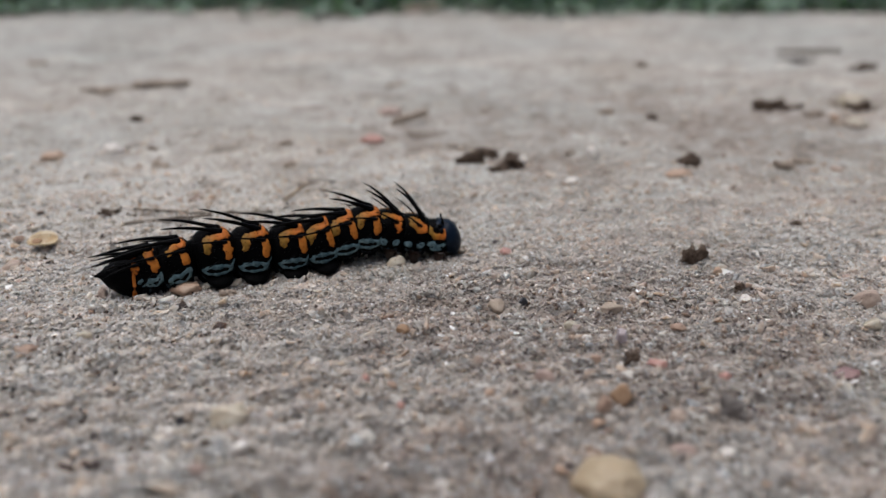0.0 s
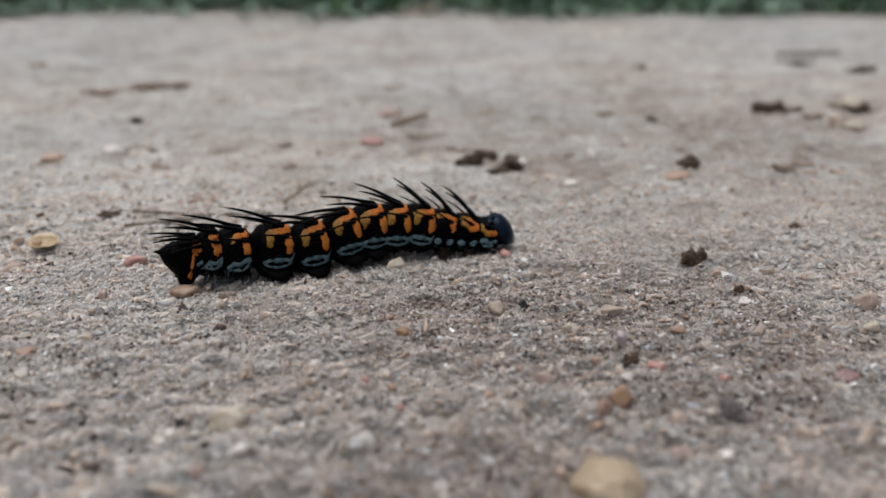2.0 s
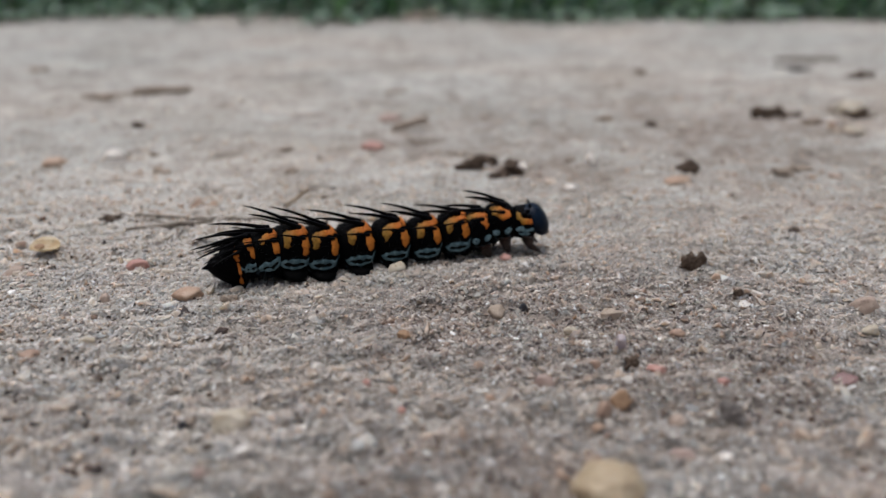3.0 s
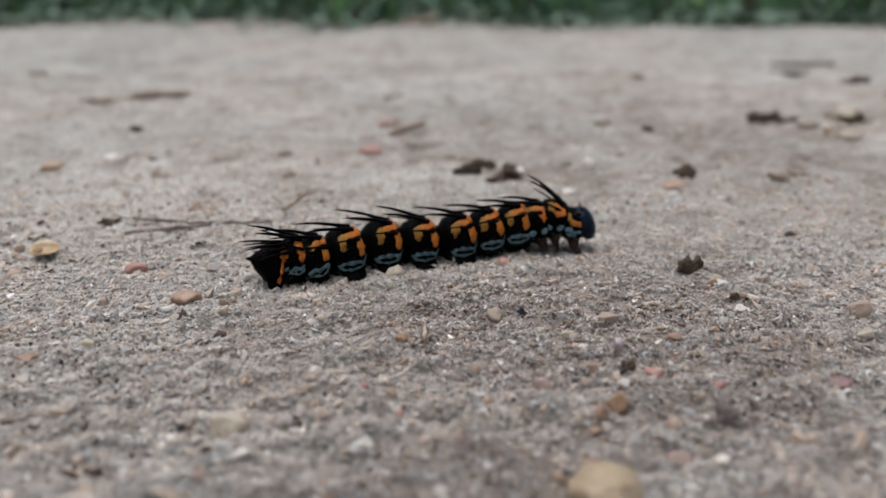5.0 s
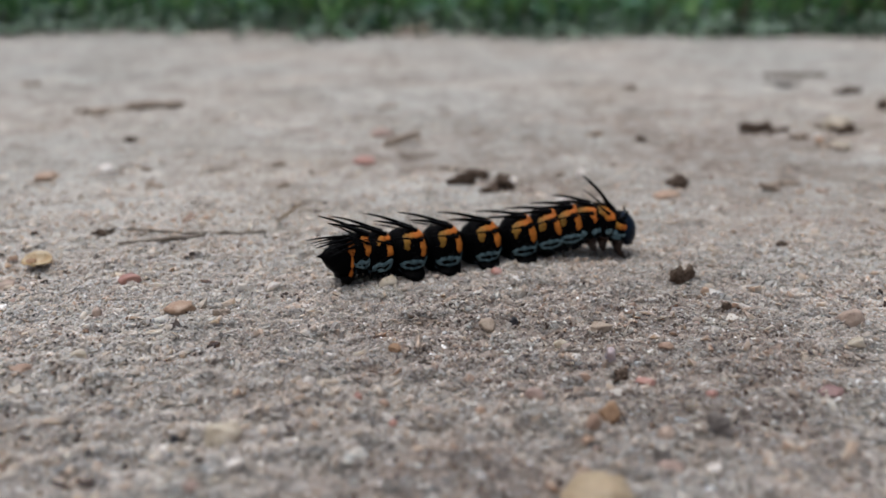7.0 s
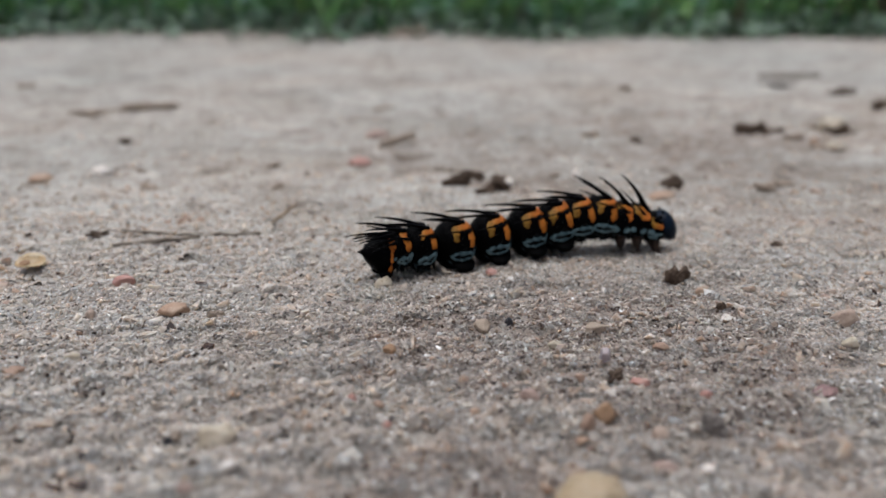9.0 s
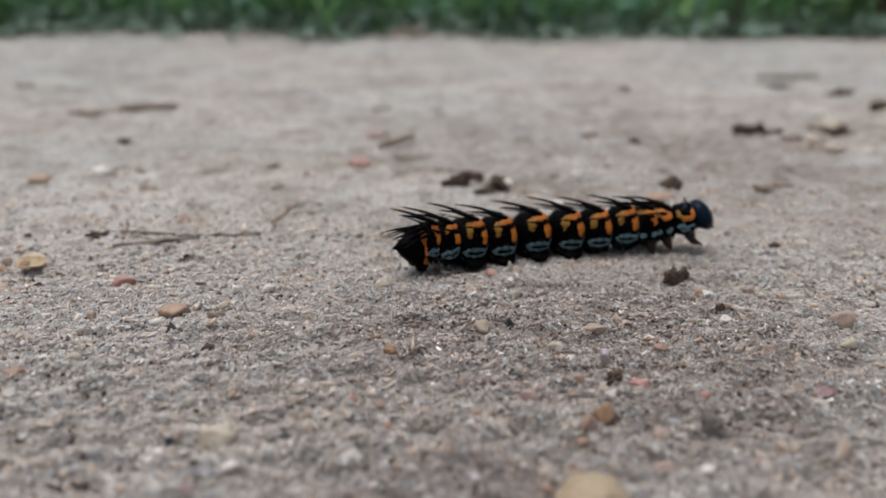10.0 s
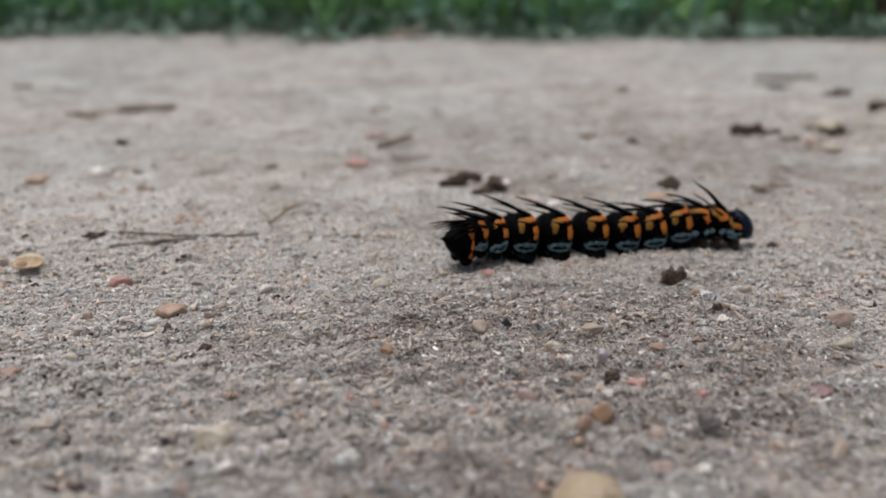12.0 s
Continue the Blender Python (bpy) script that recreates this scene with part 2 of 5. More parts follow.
def mark_material():
    """The saddle mark's paint: orange in front, paling to dull yellow towards the tail, with fine dark pores."""
    m, nodes, links, b = material("saddle_mark", 0.5, 0.16)
    tc, split, place = nodes.new("ShaderNodeTexCoord"), nodes.new("ShaderNodeSeparateXYZ"), nodes.new("ShaderNodeMapRange")
    links.new(tc.outputs["Object"], split.inputs[0])
    links.new(split.outputs[0], place.inputs[0])
    place.inputs[1].default_value, place.inputs[2].default_value = -0.0009, 0.0010
    n1, n2 = noise_node(nodes, links, 900, 3), noise_node(nodes, links, 3200, 3)
    add = nodes.new("ShaderNodeMath")
    add.operation = "MULTIPLY_ADD"
    links.new(n1.outputs[0], add.inputs[0])
    add.inputs[1].default_value = 0.5
    shift = nodes.new("ShaderNodeMath")
    shift.operation = "SUBTRACT"
    links.new(place.outputs[0], shift.inputs[0])
    shift.inputs[1].default_value = 0.25
    links.new(shift.outputs[0], add.inputs[2])
    r = ramp(nodes, [(0.05, (0.21, 0.110, 0.016)), (0.42, (0.35, 0.135, 0.017)), (0.8, (0.46, 0.135, 0.020))])
    links.new(add.outputs[0], r.inputs[0])
    r2 = ramp(nodes, [(0.30, (0.45, 0.45, 0.45)), (0.46, (1, 1, 1))])
    links.new(n2.outputs[0], r2.inputs[0])
    links.new(mix(nodes, links, r.outputs[0], r2.outputs[0], 1.0, "MULTIPLY"), b.inputs["Base Color"])
    bump(nodes, links, b, n2.outputs[0], 0.6, 0.00008)
    return m


MARK = mark_material()
RUST = mottled("rust_spot", (0.05, 0.014, 0.006), (0.10, 0.03, 0.012), 1500, 0.5, 0.2, 0.5, 0.00005)
BLUE = mottled("blue_grey_stripe", (0.035, 0.080, 0.096), (0.15, 0.245, 0.275), 1500, 0.45, 0.3, 0.6, 0.00008)
DIM_BLUE = mottled("dim_blue_grey", (0.012, 0.022, 0.028), (0.04, 0.066, 0.078), 1500, 0.5, 0.2, 0.6, 0.00008)
HEAD = mottled("head_shell", (0.002, 0.006, 0.014), (0.005, 0.013, 0.028), 1800, 0.3, 0.11, 0.6, 0.00006)
LEG = mottled("dark_leg", (0.009, 0.005, 0.004), (0.032, 0.016, 0.011), 1300, 0.45, 0.3, 0.4, 0.00004)


# ---- shared builders ----
def link_mesh(name, bm, mat, smooth=True):
    bmesh.ops.recalc_face_normals(bm, faces=bm.faces)
    me = bpy.data.meshes.new(name)
    bm.to_mesh(me)
    bm.free()
    me.materials.append(mat)
    if smooth:
        me.polygons.foreach_set("use_smooth", [True] * len(me.polygons))
    return new(name, me)


def part(name, bm, mat, parent, label="", smooth=True):
    ob = link_mesh(name, bm, mat, smooth)
    ob.parent = parent
    return tagged(ob, label) if label else ob


def tube(bm, points, radii, sides=8, flat=1.0):
    """A closed tube along points with a radius at each."""
    rings = []
    for i, p in enumerate(points):
        a, c = points[max(0, i - 1)], points[min(len(points) - 1, i + 1)]
        q = (Vector(c) - Vector(a)).to_track_quat("Z", "X")
        rings.append([bm.verts.new(Vector(p) + q @ Vector((radii[i] * math.cos(2 * math.pi * k / sides),
                                                           radii[i] * flat * math.sin(2 * math.pi * k / sides), 0)))
                      for k in range(sides)])
    for a, b in zip(rings, rings[1:]):
        for k in range(sides):
            bm.faces.new((a[k], a[(k + 1) % sides], b[(k + 1) % sides], b[k]))
    bm.faces.new(rings[0][::-1])
    bm.faces.new(rings[-1])


# ---- the ground ----
WAVES = [(random.uniform(0, 2 * math.pi), random.uniform(0, 2 * math.pi), length, amp)
         for length, amp in ((0.37, 0.0009), (0.21, 0.0008), (0.13, 0.0006), (0.071, 0.0004), (0.043, 0.00032),
                             (0.027, 0.00026), (0.019, 0.00022), (0.0130, 0.0002), (0.0093, 0.00018), (0.0061, 0.00014),
                             (0.0047, 0.00012), (0.0036, 0.0001), (0.0027, 0.00008)) for _ in range(2)]


def ground_height(x, y):
    """The relief of the sand; gentle near the caterpillar, in longer swells further off."""
    x, y = np.asarray(x, float), np.asarray(y, float)
    z = 0 * x
    far = np.clip((np.hypot(x, y) - 0.11) / 0.25, 0, 1)
    calm = 1 - 0.65 * np.exp(-((y - 0.083 - 0.3 * x) / 0.009) ** 2)
    for turn, phase, length, amp in WAVES:
        k = 2 * math.pi / length
        w = np.sin(k * (x * math.cos(turn) + y * math.sin(turn)) + phase + 0.7 * np.sin(k * 0.37 * (x - y) + turn))
        z = z + amp * w * (far if length > 0.06 else (0.5 + 0.5 * far) * calm if length > 0.012 else calm)
    return z


def stretch(fine_from, fine_to, step, reach_down, reach_up, grow=1.18):
    line = list(np.arange(fine_from, fine_to, step))
    d, at = step, fine_to
    while at < reach_up:
        line.append(at)
        d *= grow
        at += d
    line.append(reach_up)
    d, at = step * 1.2, fine_from - step
    while at > reach_down:
        line.insert(0, at)
        d *= grow
        at -= d
    line.insert(0, reach_down)
    return np.array(line)


def build_ground():
    xs, ys = stretch(-0.13, 0.13, 0.0011, -60, 60), stretch(0.02, 0.24, 0.0011, -60, 60, 1.08)
    gx, gy = np.meshgrid(xs, ys)
    gz = ground_height(gx, gy) * np.clip(6 - np.hypot(gx, gy), 0, 1)
    co = np.stack([gx.ravel(), gy.ravel(), gz.ravel()], 1)
    nx, ny = len(xs), len(ys)
    i = (np.arange(ny - 1)[:, None] * nx + np.arange(nx - 1)).ravel()
    quads = np.stack([i, i + 1, i + nx + 1, i + nx], 1)
    me = bpy.data.meshes.new("ground")
    me.from_pydata(co.tolist(), [], quads.tolist())
    me.materials.append(SAND)
    me.polygons.foreach_set("use_smooth", [True] * len(me.polygons))
    return tagged(new("ground", me), "pale grey-brown sand, gently uneven, reaching the grass", "ground", kind="structure")


def turns(n, rng, tilt):
    """n random turns about the upright, each tilted a little, as matrices."""
    half = rng.uniform(0, math.pi, n)
    q = np.stack([np.cos(half), rng.normal(0, tilt, n), rng.normal(0, tilt, n), np.sin(half)], 1)
    q /= np.linalg.norm(q, axis=1, keepdims=True)
    w, x, y, z = q.T
    return np.stack([np.stack([1 - 2 * (y * y + z * z), 2 * (x * y - z * w), 2 * (x * z + y * w)], 1),
                     np.stack([2 * (x * y + z * w), 1 - 2 * (x * x + z * z), 2 * (y * z - x * w)], 1),
                     np.stack([2 * (x * z - y * w), 2 * (y * z + x * w), 1 - 2 * (x * x + y * y)], 1)], 1)


def grain_field(name, n, near, far, small, large, label, seed, mat, proud=0.0, gather=0.0):
    """Loose grains strewn over a wedge of sand that widens with distance; the further off, the larger and fewer."""
    rng = np.random.default_rng(seed)
    line = np.linspace(near, far, 4000)
    thin = np.clip((line - 0.076) / (far - 0.076), 0, 1)
    share = np.cumsum((0.6 * line + 0.016) / (1 + 5 * np.clip(line - 0.07, 0, 9)) ** 2 * ((1 - thin) ** 6 * 0.988 + 0.012))
    y = np.interp(rng.random(n), share / share[-1], line)
    x = rng.uniform(-1, 1, n) * (0.6 * y + 0.016)
    if gather:
        keep = np.exp(-((x - 0.012) / 0.030) ** 2 - ((y - 0.062) / 0.017) ** 2) + 1 - gather > rng.random(n)
        x, y = x[keep], y[keep]
        n = len(x)
    size = small * (large / small) ** (rng.random(n) ** 2.2) * (1 + 5 * np.clip(y - 0.07, 0, 9) + 6 * np.clip(0.062 - y, 0, 9))
    size *= np.where(rng.random(n) < 0.014, rng.uniform(1.6, 2.5, n), 1.0)
    cube = np.array([[a, b, c] for a in (-1, 1) for b in (-1, 1) for c in (-1, 1)], float) * 0.38
    faces = np.array([[0, 1, 3, 2], [4, 6, 7, 5], [0, 4, 5, 1], [2, 3, 7, 6], [0, 2, 6, 4], [1, 5, 7, 3]])
    v = cube[None] * rng.uniform(0.45, 1.3, (n, 8, 1)) + rng.normal(0, 0.09, (n, 8, 3))
    v *= rng.uniform(0.55, 1.25, (n, 1, 3))
    v *= np.array([1.14, 1.14, 0.52])
    v = np.einsum("nij,nkj->nki", turns(n, rng, 0.30), v) * size[:, None, None]
    at = np.stack([x, y, ground_height(x, y) + size * (proud + rng.uniform(-0.19, 0.02, n))], 1)
    v = (v + at[:, None]).reshape(-1, 3)
    f = (faces[None] + 8 * np.arange(n)[:, None, None]).reshape(-1, 4)
    me = bpy.data.meshes.new(name)
    me.vertices.add(len(v))
    me.vertices.foreach_set("co", v.ravel())
    me.loops.add(4 * len(f))
    me.loops.foreach_set("vertex_index", f.ravel().astype(np.int32))
    me.polygons.add(len(f))
    me.polygons.foreach_set("loop_start", np.arange(0, 4 * len(f), 4, dtype=np.int32))
    me.update(calc_edges=True)
    me.polygons.foreach_set("use_smooth", np.repeat(rng.random(n) < 0.15, 6))
    me.materials.append(mat)
    return tagged(new(name, me), label, "sand", kind="stuff")


# ---- the green verge behind the sand ----
VERGE = 0.585


def verge_front(x):
    return VERGE + 0.02 * math.sin(9 * x + 1) + 0.012 * math.sin(23 * x) + 0.008 * math.sin(51 * x + 2)


def blades(name, n, mat, tall, wide, depth, label, seed, lean=0.5, span=1.5, centre=0.0, start=0.0):
    rng = random.Random(seed)
    bm = bmesh.new()
    for _ in range(n):
        x = centre + rng.uniform(-span, span)
        y = verge_front(x) + start + depth * rng.random() ** 1.6
        h, w, turn, bend = tall * rng.uniform(0.4, 1.1), wide * rng.uniform(0.6, 1.3), rng.uniform(0, 6.3), lean * rng.uniform(0.2, 1.4)
        z0 = float(ground_height(x, y)) - 0.002
        side = Vector((math.cos(turn), math.sin(turn), 0))
        out = Vector((-math.sin(turn), math.cos(turn), 0))
        last = None
        for k in range(5):
            s = k / 4
            mid = Vector((x, y, z0)) + out * (bend * h * s * s) + Vector((0, 0, h * (s - 0.35 * bend * s * s)))
            half = w * (1 - s) ** 0.7 * (0.6 + 0.9 * s) * 0.5 + 0.0001
            pair = (bm.verts.new(mid - side * half - out * 0.15 * half), bm.verts.new(mid + side * half - out * 0.15 * half))
            if last:
                bm.faces.new((last[0], last[1], pair[1], pair[0]))
            last = pair
    me = bpy.data.meshes.new(name)
    bm.to_mesh(me)
    bm.free()
    me.materials.append(mat)
    return tagged(new(name, me), label, "grass", kind="stuff")


def leaves(name, n, mat, size, depth, height, label, seed, start=-0.01):
    rng = random.Random(seed)
    bm = bmesh.new()
    for _ in range(n):
        x = rng.uniform(-1.3, 1.3)
        y = verge_front(x) + start + depth * rng.random()
        z = float(ground_height(x, y)) + 0.004 + height * rng.random() ** 1.5
        m = Matrix.Translation((x, y, z)) @ Euler((rng.uniform(-0.7, 0.7), rng.uniform(-0.7, 0.7), rng.uniform(0, 6.3))).to_matrix().to_4x4()
        l, w = size * rng.uniform(0.6, 1.3), size * rng.uniform(0.35, 0.6)
        rim = [(-0.5, 0), (-0.3, 0.7), (0, 1), (0.3, 0.75), (0.5, 0)]
        top = [bm.verts.new(m @ Vector((a * l, b * w * 0.5, 0.12 * w * b))) for a, b in rim]
        low = [bm.verts.new(m @ Vector((a * l, -b * w * 0.5, 0.12 * w * b))) for a, b in rim[1:-1]]
        bm.faces.new((top[0], low[0], top[1]))
        bm.faces.new((top[1], low[0], low[1], top[2]))
        bm.faces.new((top[2], low[1], low[2], top[3]))
        bm.faces.new((top[3], low[2], top[4]))
    me = bpy.data.meshes.new(name)
    bm.to_mesh(me)
    bm.free()
    me.materials.append(mat)
    return tagged(new(name, me), label, "weeds", kind="stuff")


ground = build_ground()
grain_field("sand_grains", 175000, 0.028, 0.20, 0.00024, 0.00085, "loose pale, rusty and dark sand grains", 3, GRAINS)
# These flakes carry the sand's glints in their white colour.
grain_field("quartz_glints", 8000, 0.032, 0.15, 0.00014, 0.00036, "tiny quartz flakes coloured white as glints in the sand", 13, GLINT, 0.12)
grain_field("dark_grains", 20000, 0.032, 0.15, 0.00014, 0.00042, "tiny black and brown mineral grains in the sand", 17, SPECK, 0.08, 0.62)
blades("grass", 8000, GRASS, 0.10, 0.0045, 0.75, "dark green grass at the edge of the sand", 5)
leaves("weeds", 11000, WEED, 0.017, 0.30, 0.085, "low bluish-green weeds along the sand", 6)
leaves("ground_cover", 9000, COVER, 0.009, 0.10, 0.014, "pale bluish-green creeping leaves at the sand's edge", 9, -0.035)
leaves("fallen_leaves", 1500, COVER, 0.010, 0.11, 0.005, "sparse creeping leaves straying onto the sand", 19, -0.10)
blades("dry_grass", 1500, DRY, 0.07, 0.006, 0.4, "dry brown grass among the green", 7, 0.7, 0.32, 0.62)
blades("dry_grass", 500, DRY, 0.05, 0.006, 0.3, "dry stalks lying among the green", 11, 1.0, 1.2, -0.1)


# ---- stones, crumbs and litter on the sand ----
STONE_WORDS = {
    "red": "small brick-red stone lying on the sand", "rust": "small rust-brown stone half sunk in sand",
    "orange": "small orange stone lying on the sand", "peach": "pale peach-coloured pebble on the sand",
    "pink": "dull pink pebble half sunk in sand", "cream": "cream-yellow translucent quartz pebble on sand",
    "amber": "large smooth amber-yellow quartz pebble on sand", "white": "whitish quartz chip lying on the sand",
    "brown": "rough brown pebble lying on the sand", "tan": "tan crumbly pebble lying on the sand",
    "lilac": "pale lilac quartz chip standing in sand", "maroon": "thin dark maroon stone sliver on sand",
    "soil": "dark crumbly clod of soil on sand", "grey": "grey crumbly clod of soil on sand",
    "black": "black mineral grain lying on the sand", "bark": "brown crumb of dry bark on sand",
}
count = 0


def lump(name, x, y, long, tall, colour, turn, rough, fine, category, group):
    """An irregular lump resting in the sand; sizes in millimetres."""
    global count
    count += 1
    rng = random.Random(count)
    bm = bmesh.new()
    bmesh.ops.create_icosphere(bm, subdivisions=4 if long > 4 or rough > 0.3 else 3, radius=1.0)
    shift = Vector((rng.uniform(0, 99), rng.uniform(0, 99), rng.uniform(0, 99)))
    cuts = [(Vector((rng.gauss(0, 1), rng.gauss(0, 1), rng.gauss(0, 0.7))).normalized(), rng.uniform(0.5, 0.86)) for _ in range(9)]
    wide = long * rng.uniform(0.65, 0.9)
    for v in bm.verts:
        p = v.co.copy()
        for way, at in cuts if long < 3.5 else ():
            over = p.dot(way) - at
            if over > 0:
                p -= way * over * 0.8
        p *= 1 + rough * noise.noise(v.co * 1.7 + shift) + fine * noise.noise(v.co * 5.5 + shift)
        v.co = Vector((p.x * long / 2, p.y * wide / 2, p.z * max(tall, 0.35 * long) * 0.52)) * MM
    ob = link_mesh(name, bm, STONES[colour])
    z = float(ground_height(x * MM, y * MM))
    ob.location = (x * MM, y * MM, z + tall * (0.24 if rough > 0.3 else 0.14) * MM)
    ob.rotation_euler = (rng.uniform(-0.15, 0.15), rng.uniform(-0.15, 0.15), radians(turn))
    return tagged(ob, STONE_WORDS[colour], category, group)


def pebble(x, y, long, tall, colour, turn=0):
    return lump("pebble", x, y, long, tall, colour, turn, 0.2, 0.08, "pebble", "pebbles on the sand")


def crumb(x, y, long, tall, colour, turn=0):
    """A loose clod: several ragged lumps stuck together, with a few splinters."""
    global count
    count += 1
    rng = random.Random(count)
    wide = long * rng.uniform(0.5, 0.75)
    lobes = [(Vector((0, 0, 0)), 0.55)]
    for k in range(9):
        r = rng.uniform(0.22, 0.42)
        lobes.append((Vector((rng.gauss(0, 0.42), rng.gauss(0, 0.4), rng.uniform(-0.2, 0.5))), r))
    shift = Vector((rng.uniform(0, 99), rng.uniform(0, 99), rng.uniform(0, 99)))
    bm = bmesh.new()
    bmesh.ops.create_icosphere(bm, subdivisions=4, radius=1.0)
    for v in bm.verts:
        way, out = v.co.normalized(), 0.45
        for mid, r in lobes:
            along = mid.dot(way)
            off = r * r - (mid.length_squared - along * along)
            if off > 0:
                out = max(out, along + math.sqrt(off))
        p = way * out * (1 + 0.35 * noise.noise(way * 3.1 + shift) + 0.2 * noise.noise(way * 8.0 + shift))
        v.co = Vector((p.x * long * 0.55, p.y * wide * 0.55, p.z * tall * 0.8)) * MM
    ob = link_mesh("soil_crumb", bm, STONES[colour])
    ob.location = (x * MM, y * MM, float(ground_height(x * MM, y * MM)) + 0.1 * tall * MM)
    ob.rotation_euler = (0, 0, radians(turn))
    return tagged(ob, STONE_WORDS[colour], "soil crumb", "crumbs on the sand")


def stick(name, a, b, thick, mat, label, lift=0.0, category="twig", kinks=0.02):
    """A thin tapering stick from a to b in millimetres; lift raises its far end."""
    global count
    count += 1
    rng = random.Random(count)
    a, b = Vector(a) * MM, Vector(b) * MM
    side = Vector((a.y - b.y, b.x - a.x)) * kinks
    low, high = float(ground_height(a.x, a.y)), float(ground_height(b.x, b.y))
    pts, radii = [], []
    for k in range(13):
        s = k / 12
        p = a.lerp(b, s) + side * rng.uniform(-1, 1)
        pts.append((p.x, p.y, low + (high - low) * s + thick * 0.5 * MM + 0.15 * MM + lift * s * MM + rng.uniform(0, 0.08) * MM))
        radii.append(thick * 0.5 * MM * (1 - 0.45 * abs(s - 0.4)) * rng.uniform(0.85, 1.15))
    bm = bmesh.new()
    tube(bm, pts, radii, 8, 0.8)
    return tagged(link_mesh(name, bm, mat), label, category)


def husk(x, y, long, wide, turn):
    """A thin curved seed husk, open side up."""
    bm = bmesh.new()
    for shell in (0, 0.16):
        rows = []
        for i in range(13):
            u = i / 12 * 2 - 1
            half = math.sqrt(max(0.0, 1 - abs(u) ** 2.2)) + 0.02
            rows.append([bm.verts.new(Vector((u * long / 2, v * half * wide / 2,
                                             shell + 0.75 * (v * half) ** 2 + 0.35 * u * u)) * MM) for v in np.linspace(-1, 1, 9).tolist()])
        for a, b in zip(rows, rows[1:]):
            for k in range(8):
                bm.faces.new((a[k], a[k + 1], b[k + 1], b[k]))
        if shell == 0:
            low = rows
        else:
            for a, b in zip(range(12), range(1, 13)):
                for k in (0, 8):
                    bm.faces.new((low[a][k], low[b][k], rows[b][k], rows[a][k]))
            for a in (0, 12):
                for k in range(8):
                    bm.faces.new((low[a][k], low[a][k + 1], rows[a][k + 1], rows[a][k]))
    ob = link_mesh("seed_husk", bm, HUSK)
    ob.location = (x * MM, y * MM, float(ground_height(x * MM, y * MM)) + 0.25 * MM)
    ob.rotation_euler = (radians(18), 0, radians(turn))
    bm = bmesh.new()
    bmesh.ops.create_icosphere(bm, subdivisions=3, radius=1.0)
    for v in bm.verts:
        v.co = Vector((-0.22 * long + v.co.x * 0.17 * long, 0.05 * wide + v.co.y * 0.2 * wide, 0.3 + v.co.z * 0.16 + 0.1 * noise.noise(v.co * 2))) * MM
    part("seed_scar", bm, STONES["brown"], ob, "shrivelled brown scar")
    return tagged(ob, "curled amber seed husk lying open on sand", "seed husk")


pebble(-49.9, 78.9, 2.7, 1.6, "peach", 10)
pebble(-70.4, 130.2, 4.3, 1.8, "orange", 0)
pebble(-36.6, 57.2, 2.0, 1.0, "rust", 5)
pebble(-16.0, 46.7, 3.1, 2.1, "cream", 20)
pebble(11.0, 40.0, 4.7, 2.9, "amber", 8)
pebble(-6.4, 52.3, 0.9, 1.1, "red", 0)
pebble(-4.3, 52.8, 1.2, 0.8, "rust", 0)
pebble(3.6, 50.2, 1.2, 0.8, "orange", 30)
pebble(8.4, 52.7, 1.9, 1.7, "pink", 0)
pebble(13.3, 56.4, 1.1, 1.1, "rust", 0)
pebble(18.3, 55.6, 1.9, 1.3, "red", -20)
pebble(22.3, 62.6, 1.5, 1.0, "rust", 0)
pebble(23.1, 52.6, 1.2, 0.9, "red", 0)
pebble(14.2, 50.4, 2.1, 1.9, "brown", 0)
pebble(12.3, 48.4, 1.6, 1.6, "rust", 40)
pebble(11.8, 47.1, 1.2, 0.9, "orange", 0)
pebble(12.3, 46.2, 0.7, 0.6, "red", 0)
pebble(16.1, 59.3, 1.3, 2.0, "lilac", 0)
pebble(7.4, 81.2, 1.9, 1.2, "red", 0)
pebble(30.9, 76.6, 1.7, 1.1, "orange", 0)
pebble(42.9, 67.9, 3.0, 2.5, "peach", 0)
pebble(34.1, 54.3, 2.4, 0.7, "maroon", 10)
pebble(16.6, 65.9, 2.6, 1.1, "tan", 0)
pebble(5.4, 67.1, 2.0, 1.7, "tan", 0)
pebble(-14.0, 42.3, 1.4, 1.1, "white", 10)
pebble(-20.5, 46.6, 1.0, 0.7, "white", 0)
pebble(-16.3, 40.3, 1.1, 1.5, "pink", 0)
pebble(31.3, 69.3, 1.6, 0.9, "white", 0)
pebble(-3.3, 49.7, 0.9, 0.8, "red", 0)
pebble(-3.7, 61.1, 1.4, 1.0, "brown", 0)
pebble(-13.7, 142.1, 4.4, 2.6, "red", 0)
pebble(-12.4, 172.0, 5.5, 2.6, "pink", 0)
pebble(38.1, 115.9, 4.4, 1.5, "orange", 0)
pebble(65.5, 119.3, 3.0, 1.3, "peach", 0)
pebble(99.6, 180.0, 7.0, 4.2, "cream", 0)
pebble(87.7, 156.3, 4.8, 2.2, "cream", 0)
pebble(-61.2, 134.3, 3.6, 2.3, "white", 0)
pebble(26.9, 130.5, 2.4, 2.9, "white", 0)
pebble(20.4, 113.6, 2.5, 1.3, "white", 0)
pebble(-35.6, 79.2, 2.9, 1.5, "red", 0)
pebble(-26.9, 70.4, 3.3, 1.6, "orange", -5)
pebble(-35.1, 69.3, 1.5, 1.6, "peach", 0)
pebble(-21.8, 76.5, 1.6, 1.7, "white", 30)
pebble(-18.4, 76.9, 1.7, 1.8, "white", 45)
